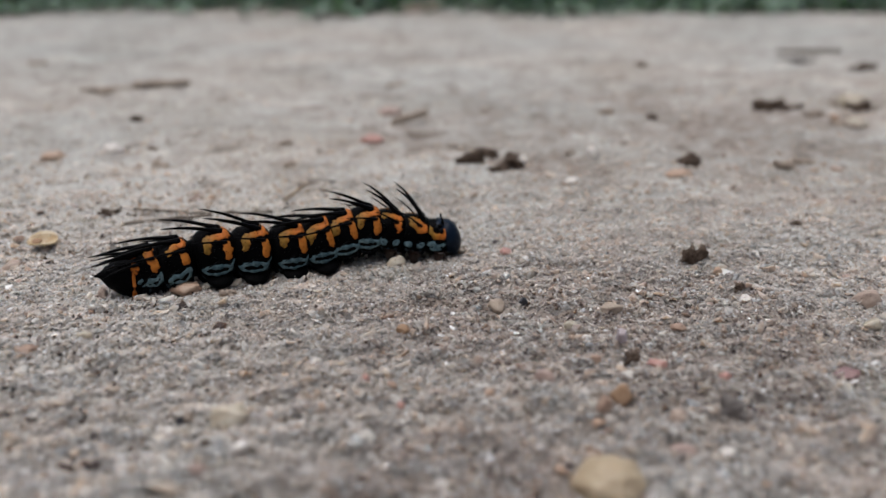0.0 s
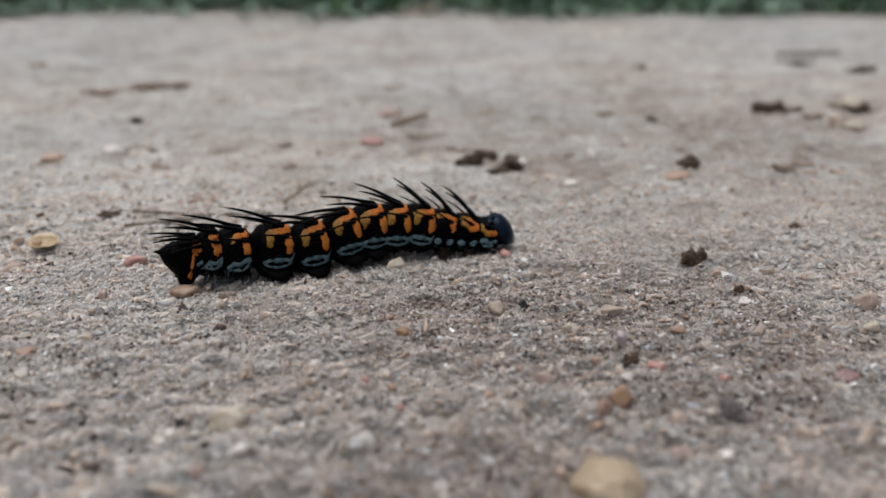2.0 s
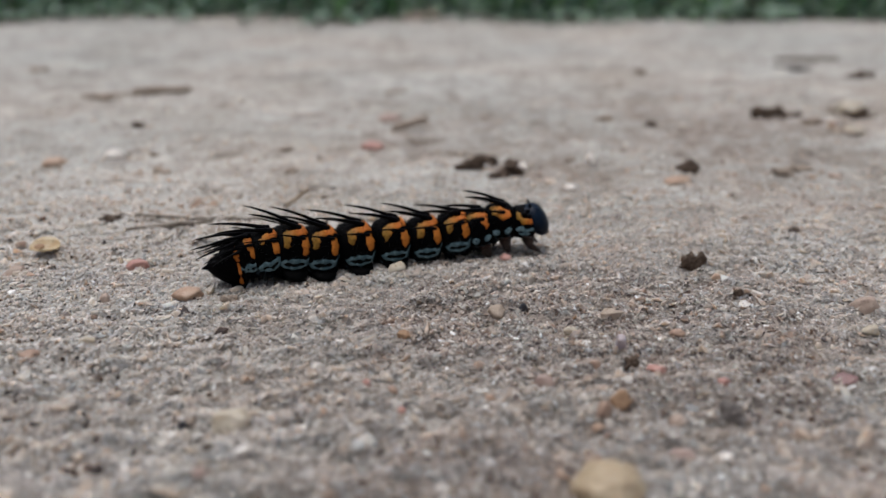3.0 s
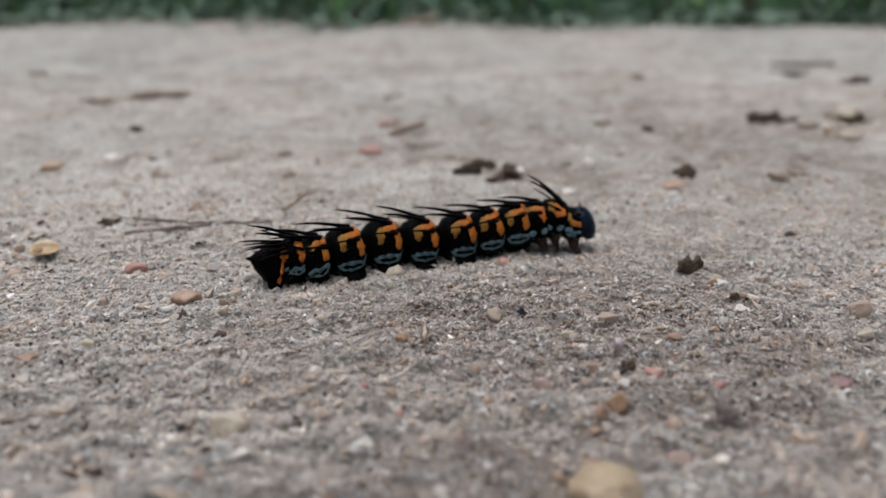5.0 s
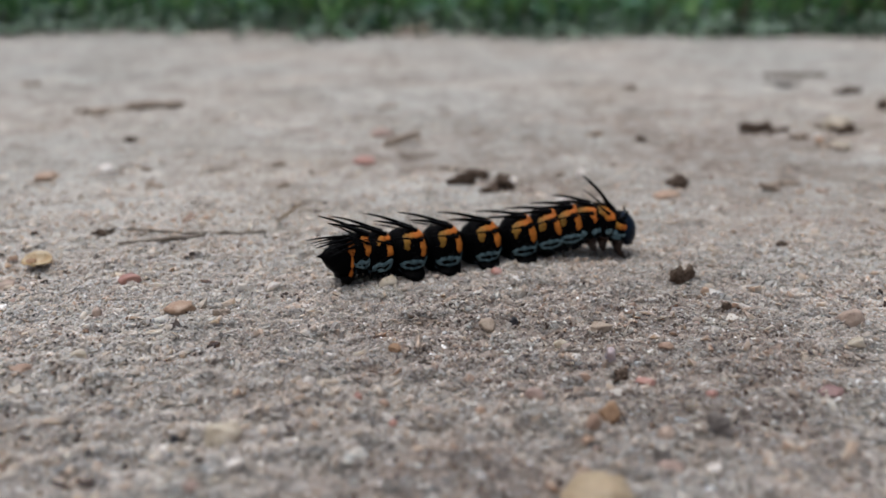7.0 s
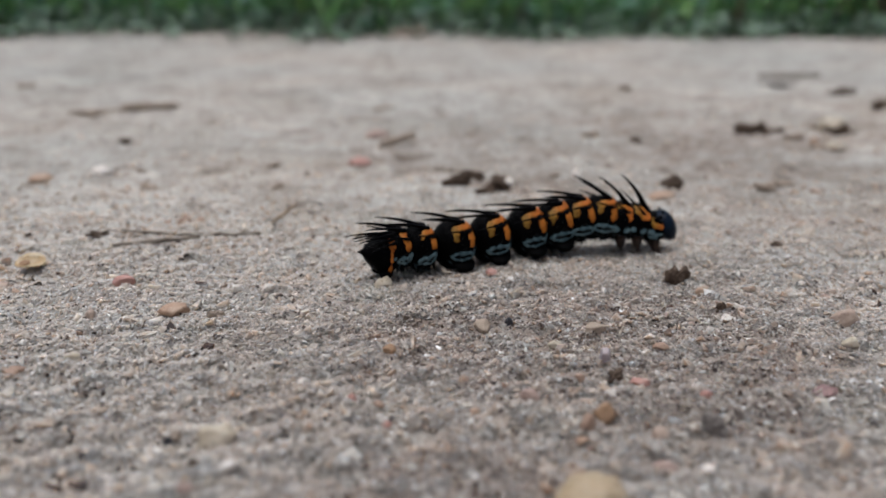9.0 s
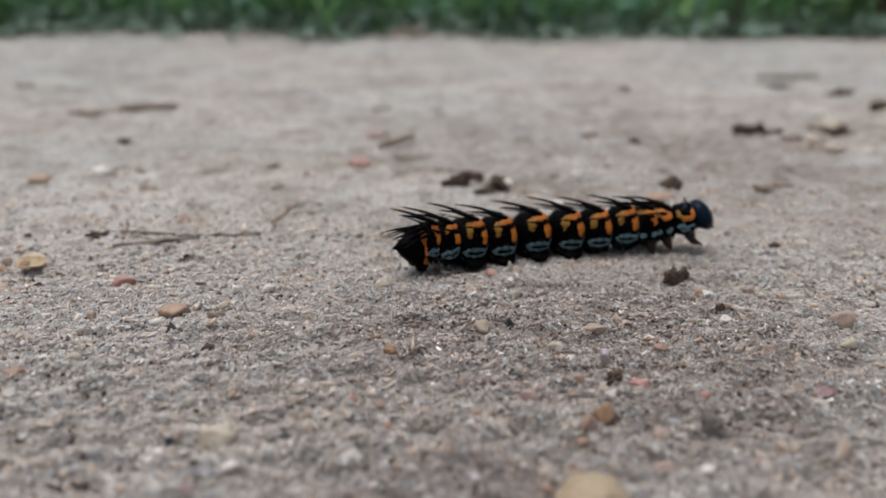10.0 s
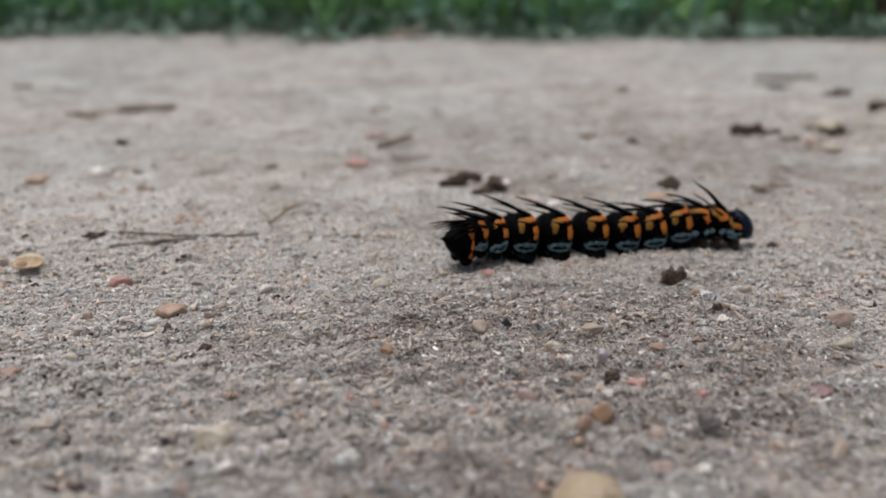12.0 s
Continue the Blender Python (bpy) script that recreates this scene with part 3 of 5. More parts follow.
pebble(-5.5, 77.5, 2.5, 2.1, "cream", 30)
pebble(17.9, 47.4, 1.9, 1.3, "peach", 0)
pebble(17.1, 43.8, 2.0, 1.4, "pink", 0)
pebble(40.4, 62.2, 1.9, 1.4, "cream", 0)
pebble(20.2, 43.5, 1.6, 1.0, "white", 20)
pebble(61.7, 119.2, 1.9, 0.9, "brown", 0)
pebble(-10.9, 55.6, 1.2, 0.9, "white", 30)
pebble(12.3, 63.4, 1.8, 1.1, "cream", 0)
pebble(13.4, 60.9, 1.4, 0.8, "white", 0)
pebble(-0.6, 50.7, 1.2, 0.9, "peach", 0)
pebble(-32.7, 60.0, 1.5, 0.9, "cream", 0)
crumb(16.8, 57.3, 1.6, 1.1, "soil", 0)
crumb(29.2, 79.3, 2.7, 2.7, "soil", 0)
crumb(31.3, 71.1, 1.4, 1.0, "soil", 0)
crumb(22.0, 47.8, 2.4, 1.9, "grey", 0)
crumb(8.1, 67.9, 1.0, 1.1, "black", 0)
crumb(-19.8, 47.2, 0.9, 0.9, "black", 0)
crumb(-16.2, 42.4, 0.9, 0.8, "soil", 0)
crumb(-45.9, 96.0, 2.2, 1.1, "soil", 0)
crumb(-68.0, 164.1, 4.0, 2.0, "soil", 0)
crumb(-49.3, 125.5, 4.1, 1.6, "bark", 15)
crumb(-92.0, 200.8, 5.8, 2.4, "bark", 0)
crumb(4.9, 124.4, 5.0, 2.7, "soil", 0)
crumb(8.6, 129.6, 3.6, 2.2, "soil", 0)
crumb(9.8, 121.6, 3.6, 2.1, "soil", 0)
crumb(11.8, 124.7, 3.6, 2.6, "soil", 10)
pebble(14.0, 126.3, 2.2, 1.8, "white", 0)
crumb(42.1, 124.3, 5.8, 3.0, "soil", 0)
crumb(57.7, 120.1, 4.2, 1.5, "bark", 0)
crumb(62.3, 124.8, 3.3, 1.4, "bark", 0)
crumb(75.9, 172.3, 6.4, 3.6, "soil", 0)
crumb(79.7, 175.3, 5.0, 3.4, "soil", 0)
crumb(80.4, 170.4, 5.7, 2.3, "soil", 0)
crumb(82.6, 164.3, 5.0, 1.5, "bark", 0)
crumb(98.0, 184.6, 5.3, 1.7, "bark", 0)
crumb(83.7, 154.3, 5.2, 1.9, "bark", 0)
pebble(87.2, 164.4, 3.3, 2.3, "white", 0)
crumb(98.4, 172.3, 5.8, 3.4, "soil", 0)
crumb(46.8, 164.2, 4.0, 1.8, "soil", 0)
crumb(38.0, 170.5, 4.4, 1.6, "bark", 0)
crumb(134.4, 240.2, 7.2, 3.6, "soil", 0)
crumb(119.7, 255.9, 11.9, 1.7, "grey", 0)
crumb(63.1, 240.1, 5.0, 2.5, "bark", 0)
crumb(-26.1, 121.3, 2.1, 1.2, "bark", 0)
crumb(-30.7, 141.4, 2.6, 1.3, "bark", 0)
crumb(-15.7, 46.0, 0.9, 0.6, "bark", 0)
crumb(-19.4, 47.5, 1.3, 0.6, "bark", 0)
crumb(-22.3, 69.7, 1.5, 1.2, "bark", 0)
crumb(46.1, 91.2, 2.0, 0.8, "soil", 0)
crumb(-139.4, 260.8, 6.6, 2.7, "bark", 0)
crumb(23.1, 131.7, 2.1, 1.2, "bark", 0)
crumb(128.2, 207.5, 8.0, 3.2, "soil", 0)
crumb(-53.9, 134.4, 2.1, 1.0, "bark", 0)
crumb(-13.5, 212.6, 4.8, 1.6, "bark", 0)
crumb(-14.3, 561.5, 24.9, 7.5, "bark", 0)
stick("twig", (-42.2, 92.4), (-31.0, 93.8), 0.55, TWIG, "thin grey dry twig lying on the sand")
stick("twig", (-42.4, 96.2), (-34.6, 95.0), 0.45, TWIG, "thin grey dry twig lying on the sand")
stick("twig", (-34.3, 94.2), (-23.5, 96.7), 0.45, TWIG, "thin crooked dry twig lying on the sand", kinks=0.04)
stick("straw", (-23.0, 102.0), (-20.2, 106.4), 0.6, STRAW, "short yellowish straw leaning out of the sand", 1.6, "straw", 0.01)
stick("bark_strip", (-85.5, 207.4), (-72.1, 213.0), 2.3, STONES["bark"], "rough strip of dry bark on sand", 0, "bark", 0.06)
stick("bark_strip", (-99.0, 203.0), (-85.0, 207.0), 1.2, STONES["bark"], "thin strip of dry bark on sand", 0, "bark", 0.06)
stick("wood_chip", (-10.7, 155.8), (-3.4, 161.5), 2.0, STONES["bark"], "brown splinter of wood on sand", 0.8, "wood chip", 0.02)
stick("twig", (124.0, 282.0), (144.0, 275.0), 1.6, TWIG, "dark thin twig lying far back on the sand")
stick("twig", (0.7, 136.5), (5.4, 131.5), 0.6, TWIG, "short dark twig lying on the sand")
husk(-48.0, 83.0, 3.6, 2.6, 5)


# ---- the caterpillar ----
caterpillar = tagged(new("caterpillar"), "black spiny caterpillar with orange marks and blue-grey stripes, crawling over sand", "caterpillar")
segments = {}


def barrel(radius, half, sag=0.34, shift=0.0):
    """A segment's skin: a place x along it, an angle from the top (positive on the right flank), and a lift; all in millimetres and degrees."""
    def skin(x, angle, lift=0.0):
        u = min(1.0, abs(x) / half)
        r = radius * (1 - 0.13 * u ** 2 - 0.20 * u ** 7) * (1 + 0.012 * math.cos(x * 5.2))
        a = abs(angle)
        r *= 1 + 0.17 * math.exp(-((a - 124) / 18) ** 2) * (1 - u ** 3)
        r += lift
        z = r * math.cos(radians(a))
        if z < 0:
            low = min(1.0, max(0.0, (a - 122) / 34))
            z *= 0.97 + sag * low * low * (3 - 2 * low)
        return Vector((x + shift, -r * math.sin(radians(angle)), z)) * MM
    return skin


def barrel_mesh(skin, half, rings=15, sides=36):
    bm = bmesh.new()
    loops = []
    for i in range(rings):
        x = half * math.sin(math.pi / 2 * (2 * i / (rings - 1) - 1))
        loops.append([bm.verts.new(skin(x, 360 * k / sides - 180)) for k in range(sides)])
    for a, b in zip(loops, loops[1:]):
        for k in range(sides):
            bm.faces.new((a[k], a[(k + 1) % sides], b[(k + 1) % sides], b[k]))
    for loop, way in ((loops[0], -1), (loops[-1], 1)):
        inner = []
        mid = sum((v.co for v in loop), Vector()) / sides
        for v in loop:
            inner.append(bm.verts.new(mid.lerp(v.co, 0.84) + Vector((way * 0.7 * MM, 0, 0))))
        for k in range(sides):
            bm.faces.new((loop[k], loop[(k + 1) % sides], inner[(k + 1) % sides], inner[k]))
        bm.faces.new(inner)
    return bm


def curve_points(path, n):
    """A smooth line through the given places."""
    path = [Vector(p) for p in path]
    if len(path) == 2:
        return [path[0].lerp(path[1], k / (n - 1)) for k in range(n)]
    ext = [2 * path[0] - path[1], *path, 2 * path[-1] - path[-2]]
    out = []
    for k in range(n):
        s = k / (n - 1) * (len(path) - 1)
        i = min(int(s), len(path) - 2)
        f = s - i
        a, b, c, d = ext[i:i + 4]
        out.append(0.5 * ((2 * b) + (c - a) * f + (2 * a - 5 * b + 4 * c - d) * f * f + (3 * b - a - 3 * c + d) * f ** 3))
    return out


def stroke(bm, skin, radius, path, width, raise_by=0.05, n=13):
    """A slightly raised, round-ended band of colour on the skin, along places of (x, angle)."""
    arc = radius * math.pi / 180
    pts = curve_points([(x, a * arc) for x, a in path], n)
    rows = []
    for i, p in enumerate(pts):
        s = i / (n - 1)
        d = (pts[min(n - 1, i + 1)] - pts[max(0, i - 1)]).normalized()
        nrm = Vector((-d.y, d.x))
        w = width / 2 * math.sqrt(max(0.0, 1 - abs(2 * s - 1) ** 5)) * (1 + 0.16 * math.sin(7 * s + 3 * path[0][0])) + 0.015
        rows.append([bm.verts.new(skin((p + nrm * w * q).x, (p + nrm * w * q).y / arc, raise_by * (1 - q * q) - 0.025 * q * q))
                     for q in (-1, -0.75, -0.35, 0, 0.35, 0.75, 1)])
    for a, b in zip(rows, rows[1:]):
        for k in range(6):
            bm.faces.new((a[k], a[k + 1], b[k + 1], b[k]))


def near_line(p, path):
    """How far p lies inside a band through places (x, s, half width); in millimetres, positive inside."""
    best = -9.0
    pairs = zip(path, path[1:]) if len(path) > 1 else ((path[0], path[0]),)
    for (ax, ay, ar), (bx, by, br) in pairs:
        dx, dy = bx - ax, by - ay
        f = min(1.0, max(0.0, ((p[0] - ax) * dx + (p[1] - ay) * dy) / max(1e-9, dx * dx + dy * dy)))
        best = max(best, ar + (br - ar) * f - math.hypot(p[0] - ax - dx * f, p[1] - ay - dy * f))
    return best


def blotch(bm, skin, radius, bands, side, holes=(), ragged=0.10, seed=0.0, lift=0.055, step=0.095):
    """A slightly swollen patch of colour on the skin, bounded by bands of (x, angle, half width), with holes left bare."""
    arc = radius * math.pi / 180
    lines = [[(x, a * arc, w) for x, a, w in band] for band in bands]
    gaps = [[(x, a * arc, w) for x, a, w in band] for band in holes]

    def depth(p):
        d = max(near_line(p, line) for line in lines)
        for line in gaps:
            d = min(d, -near_line(p, line))
        return d + ragged * noise.noise(Vector((p[0] * 2.1 + seed, p[1] * 2.1, seed))) + 0.5 * ragged * noise.noise(Vector((p[0] * 6, p[1] * 6, seed)))

    flat = [q for line in lines for q in line]
    x0, x1 = min(q[0] - q[2] for q in flat) - 0.1, max(q[0] + q[2] for q in flat) + 0.1
    y0, y1 = min(q[1] - q[2] for q in flat) - 0.1, max(q[1] + q[2] for q in flat) + 0.1
    nx, ny = int((x1 - x0) / step) + 2, int((y1 - y0) / step) + 2
    value = [[depth((x0 + i * step, y0 + j * step)) for j in range(ny)] for i in range(nx)]
    made = {}

    def vert(i, j):
        if (i, j) not in made:
            f, x, y = value[i][j], x0 + i * step, y0 + j * step
            if f < 0:
                gx, gy = depth((x + 0.02, y)) - f, depth((x, y + 0.02)) - f
                size = math.hypot(gx, gy)
                if size > 1e-6:
                    x, y = x + gx / size * min(-f, step), y + gy / size * min(-f, step)
            made[i, j] = bm.verts.new(skin(x, side * y / arc, -0.025 if f < 0 else -0.025 + (lift + 0.025) * min(1.0, f / 0.16) ** 0.6))
        return made[i, j]

    for i in range(nx - 1):
        for j in range(ny - 1):
            if sum(value[a][b] > 0 for a in (i, i + 1) for b in (j, j + 1)) >= 2:
                bm.faces.new((vert(i, j), vert(i + 1, j), vert(i + 1, j + 1), vert(i, j + 1)))


def loop_band(x, angle, long, high, wide, n=14):
    """A closed band: a flattened ring of the given half length and half height (in degrees)."""
    return [(x + long * math.cos(2 * math.pi * k / n), angle + high * math.sin(2 * math.pi * k / n), wide * (1 + 0.3 * math.cos(4 * math.pi * k / n + 0.6))) for k in range(n + 1)]


swinging = []


def spine(seg, base, way, long, thick, name="spine", label="", arch=0.16, swing=0.0):
    """A tapering black spine on a swollen root; it leaves base along way, arches over backwards and may swing with its segment."""
    bm = bmesh.new()
    way = Vector(way).normalized()
    pts, radii = [], []
    for k in range(12):
        s = k / 11
        p = way * (long * s * MM) + Vector((-0.04, 0, -arch)) * (long * s * s * MM)
        pts.append(p - way * (0.3 * MM if k == 0 else 0))
        radii.append((thick * (1 - s) ** 0.6 * (1.0 + 0.9 * max(0.0, 1 - s * 7)) * 0.5 + 0.02) * MM)
    tube(bm, pts, radii, 9)
    ob = part(name, bm, SPINE, seg, label)
    ob.location = base
    if swing:
        swinging.append((seg, ob, swing))
    return ob


def tubercle(seg, at, size):
    bm = bmesh.new()
    bmesh.ops.create_uvsphere(bm, u_segments=12, v_segments=8, radius=size * MM)
    for v in bm.verts:
        v.co = Vector((v.co.x * 1.15, v.co.y, v.co.z * 0.8)) + Vector(at)
    return part("tubercle", bm, SPINE, seg)


def proleg(seg, skin, side, x, drop):
    """A stubby false leg under the body, with a foot pad."""
    bm = bmesh.new()
    top = skin(x, side * 130)
    foot = Vector((x * MM, top.y * 0.72, -drop * MM))
    tube(bm, [top.lerp(foot, s) + Vector((0, -side * 0.1 * MM * math.sin(3.1 * s), 0)) for s in (-0.2, 0.08, 0.25, 0.42, 0.6, 0.8, 0.95, 1)],
         [v * MM for v in (1.3, 1.42, 1.34, 1.08, 0.84, 0.62, 0.58, 0.4)], 14)
    leg = part("proleg", bm, SKIN, seg)
    bm = bmesh.new()
    bmesh.ops.create_uvsphere(bm, u_segments=12, v_segments=6, radius=0.5 * MM)
    for v in bm.verts:
        v.co = Vector((v.co.x * 1.15, v.co.y, v.co.z * 0.5)) + foot
    return part("foot_pad", bm, LEG, seg, "brownish foot pad")


def true_leg(seg, skin, side, x, drop, forward):
    """A thin jointed leg of the breast segments."""
    bm = bmesh.new()
    hip = skin(x, side * 132)
    knee = hip + Vector((0.25 * forward * MM, -side * 0.35 * MM, -0.55 * (drop * MM + hip.z)))
    toe = Vector((hip.x + forward * 0.9 * MM, knee.y + side * 0.25 * MM, -drop * MM))
    tube(bm, [hip + Vector((0, 0, 0.3 * MM)), hip, hip.lerp(knee, 0.6), knee, knee.lerp(toe, 0.5), toe],
         [v * MM for v in (0.85, 0.78, 0.6, 0.46, 0.31, 0.07)], 10)
    return part("leg", bm, LEG, seg, "thin dark jointed leg")


def belly_hairs(seg, skin, side, half, seed, tufts=12, long=0.6, mat=None):
    """Ragged tufts of bristles along the lower fold."""
    rng = random.Random(seed)
    bm = bmesh.new()
    for k in range(tufts):
        x = half * (-0.8 + 1.6 * (k + rng.random()) / tufts)
        angle = rng.uniform(126, 156)
        for _ in range(3):
            a = skin(x + rng.uniform(-0.15, 0.15), side * (angle + rng.uniform(-4, 4)), -0.05)
            b = a + Vector((rng.uniform(-0.4, 0.2), -side * rng.uniform(0.0, 0.4), -rng.uniform(0.4, 1.0))) * long * MM
            tube(bm, [a, a.lerp(b, 0.5), b], [0.13 * MM, 0.085 * MM, 0.012 * MM], 5)
    return part("bristles", bm, mat or SPINE, seg)


def fuzz(seg, skin, half, seed):
    """Sparse short bristles over the whole skin."""
    rng = random.Random(seed)
    bm = bmesh.new()
    for _ in range(70):
        x, angle = half * rng.uniform(-0.8, 0.8), rng.uniform(-150, 150)
        a, b = skin(x, angle, -0.03), skin(x - rng.uniform(0.0, 0.35), angle, rng.uniform(0.18, 0.5))
        tube(bm, [a, a.lerp(b, 0.5), b], [0.035 * MM, 0.025 * MM, 0.01 * MM], 4)
    return part("fuzz", bm, SPINE, seg)


def abdomen_segment(key, radius, half, long, pitch_up, leg=False, small=False, stub=False):
    skin = barrel(radius, half, 0.0 if small else 0.34 if leg else 0.2, 0.42 if stub else 0.0)
    seg = part("segment", barrel_mesh(skin, half), SKIN, caterpillar)
    segments[key] = seg
    k = half / 2.2
    seed = 3.7 * len(segments)
    fuzz(seg, skin, half, 200 + len(segments))
    for side in (1, -1):
        bm = bmesh.new()
        if stub:
            saddle = [[(0.3 * k, 12, 0.4), (0.05 * k, 30, 0.5), (-0.1 * k, 44, 0.44)]]
            lobe = [[(0.2 * k, 48, 0.42), (0.45 * k, 64, 0.48), (0.5 * k, 78, 0.42)]]
        elif small:
            saddle = [[(1.2 * k, 12, 0.36), (1.1 * k, 27, 0.46), (0.2 * k, 34, 0.4), (-0.6 * k, 42, 0.3)], [(-0.75 * k, 54, 0.22)]]
            lobe = [[(1.05 * k, 54, 0.42), (1.15 * k, 76, 0.46)]]
        else:
            saddle = [[(1.35 * k, 9, 0.34), (1.25 * k, 26, 0.50), (0.5 * k, 34, 0.40), (-0.55 * k, 36, 0.46)],
                      [(-0.8 * k, 43, 0.56 * k), (-0.9 * k, 64, 0.46 * k)]]
            lobe = [[(1.25 * k, 54, 0.43), (1.36 * k, 68, 0.52), (1.3 * k, 82, 0.44)]]
        pores = [[((0.25 if stub else 0.95) * k, 48, 0.20)], [((0.1 if stub else 0.55) * k, 17, 0.28)]]
        blotch(bm, skin, radius, saddle, side, pores, 0.24, seed)
        part("saddle_mark", bm, MARK, seg, "orange saddle mark paling to yellow at the rear")
        bm = bmesh.new()
        blotch(bm, skin, radius, lobe, side, pores, 0.20, seed + 1)
        part("orange_mark", bm, ORANGE, seg, "bright orange oval mark")
        bm = bmesh.new()
        if small:
            rings = [[(-1.3 * k, 118, 0.16), (-0.5 * k, 106, 0.26), (0.3 * k, 108, 0.2), (1.3 * k, 97, 0.26)],
                     [(-1.2 * k, 126, 0.15), (-0.3 * k, 122, 0.26), (0.5 * k, 124, 0.16), (1.3 * k, 112, 0.22)], [(1.3 * k, 97, 0.2), (1.5 * k, 104, 0.2), (1.3 * k, 112, 0.2)]]
        else:
            rings = [loop_band(-0.05 * k, 113, 1.55 * k, 8.0, 0.16), [(-1.2 * k, 105, 0.19), (-0.2 * k, 104, 0.27), (0.8 * k, 105, 0.22)], [(-0.9 * k, 120, 0.15), (0.0, 121, 0.21), (0.9 * k, 120, 0.15)],
                     [(1.4 * k, 110, 0.17), (1.75 * k, 102, 0.13), (1.95 * k, 95, 0.1)]]
        blotch(bm, skin, radius, rings, side, (), 0.13, seed + 2, 0.06, 0.085)
        part("blue_stripe", bm, BLUE, seg, "wavy blue-grey looped stripe")
        bm = bmesh.new()
        for x, angle, size in ((-1.45, 134, 0.13), (-0.55, 138, 0.15), (0.35, 139, 0.15), (0.95, 135, 0.12), (1.7, 124, 0.10)):
            blotch(bm, skin, radius, [[((x - 0.25) * k, angle - 2, size), ((x + 0.2) * k, angle + 2, size * 0.7)]], side, (), 0.06, seed + x, 0.04)
        part("blue_fleck", bm, DIM_BLUE, seg, "dim blue-grey flecks")
        up = math.tan(radians(pitch_up + 10))
        base = skin((0.1 if stub else 0.62) * k, side * 14)
        tubercle(seg, base, 0.44)
        spine(seg, base, (-1, -side * 0.2, up), long, 0.46, swing=1.0)
        base = skin((0.25 if stub else 0.98) * k, side * 49)
        tubercle(seg, base, 0.26)
        spine(seg, base, (-1, -side * 0.28, 0.26), long * 0.66, 0.25, arch=0.08, swing=0.6)
        base = skin(0.1 * k, side * 92)
        spine(seg, base, (-0.8, -side * 0.5, -0.1), long * 0.22, 0.12, "bristle", arch=0.1)
        belly_hairs(seg, skin, side, half, len(segments) * 2 + side, 14 if small else 11, 1.15 if small else 0.7)
        if small:
            belly_hairs(seg, skin, side, half, 90 + len(segments) * 2 + side, 5, 0.8, DIM_BLUE)
        if leg:
            proleg(seg, skin, side, 0.1, 3.2)
    return seg


def breast_segment(key, radius, half, long, pitch_up, patch, spot):
    """A breast segment; patch: the bands of its orange mark, spot: the dark wart in it."""
    skin = barrel(radius, half, 0.05)
    seg = part("segment", barrel_mesh(skin, half), SKIN, caterpillar)
    segments[key] = seg
    seed = 3.7 * len(segments)
    fuzz(seg, skin, half, 200 + len(segments))
    for side in (1, -1):
        bm = bmesh.new()
        blotch(bm, skin, radius, patch, side, [[(*spot, 0.25)]], 0.28, seed)
        part("orange_mark", bm, MARK, seg, "bright orange mark round a dark wart")
        bm = bmesh.new()
        blotch(bm, skin, radius, [[(*spot, 0.22)]], side, (), 0.06, seed, 0.1, 0.08)
        part("dark_wart", bm, RUST, seg, "rust-brown wart in the orange mark")
        for x, angle in ((-0.78, 107), (0.72, 105)):
            bm = bmesh.new()
            blotch(bm, skin, radius, [loop_band(x, angle, 0.26, 6, 0.17, 10)], side, (), 0.07, seed + x, 0.06, 0.08)
            part("blue_spot", bm, BLUE, seg, "pale blue-grey ringed spot")
        up = math.tan(radians(pitch_up + 9))
        base = skin(0.5, side * 16)
        tubercle(seg, base, 0.42)
        spine(seg, base, (-1, -side * 0.2, up), long, 0.44, arch=0.24, swing=1.0)
        base = skin(spot[0] + 0.1, side * spot[1])
        spine(seg, base, (-1, -side * 0.4, 0.45 * up + 0.15), long * 0.6, 0.24, arch=0.12, swing=0.8)
        bm = bmesh.new()
        for x in (-0.9, -0.1, 0.7):
            blotch(bm, skin, radius, [[(x, 122, 0.16), (x + 0.3, 130, 0.12)]], side, (), 0.06, seed + x, 0.04)
        part("blue_fleck", bm, DIM_BLUE, seg, "dim blue-grey flecks")
        belly_hairs(seg, skin, side, half, 60 + len(segments) * 2 + side)
        true_leg(seg, skin, side, 0.2, 3.4, 0.6)
    return seg


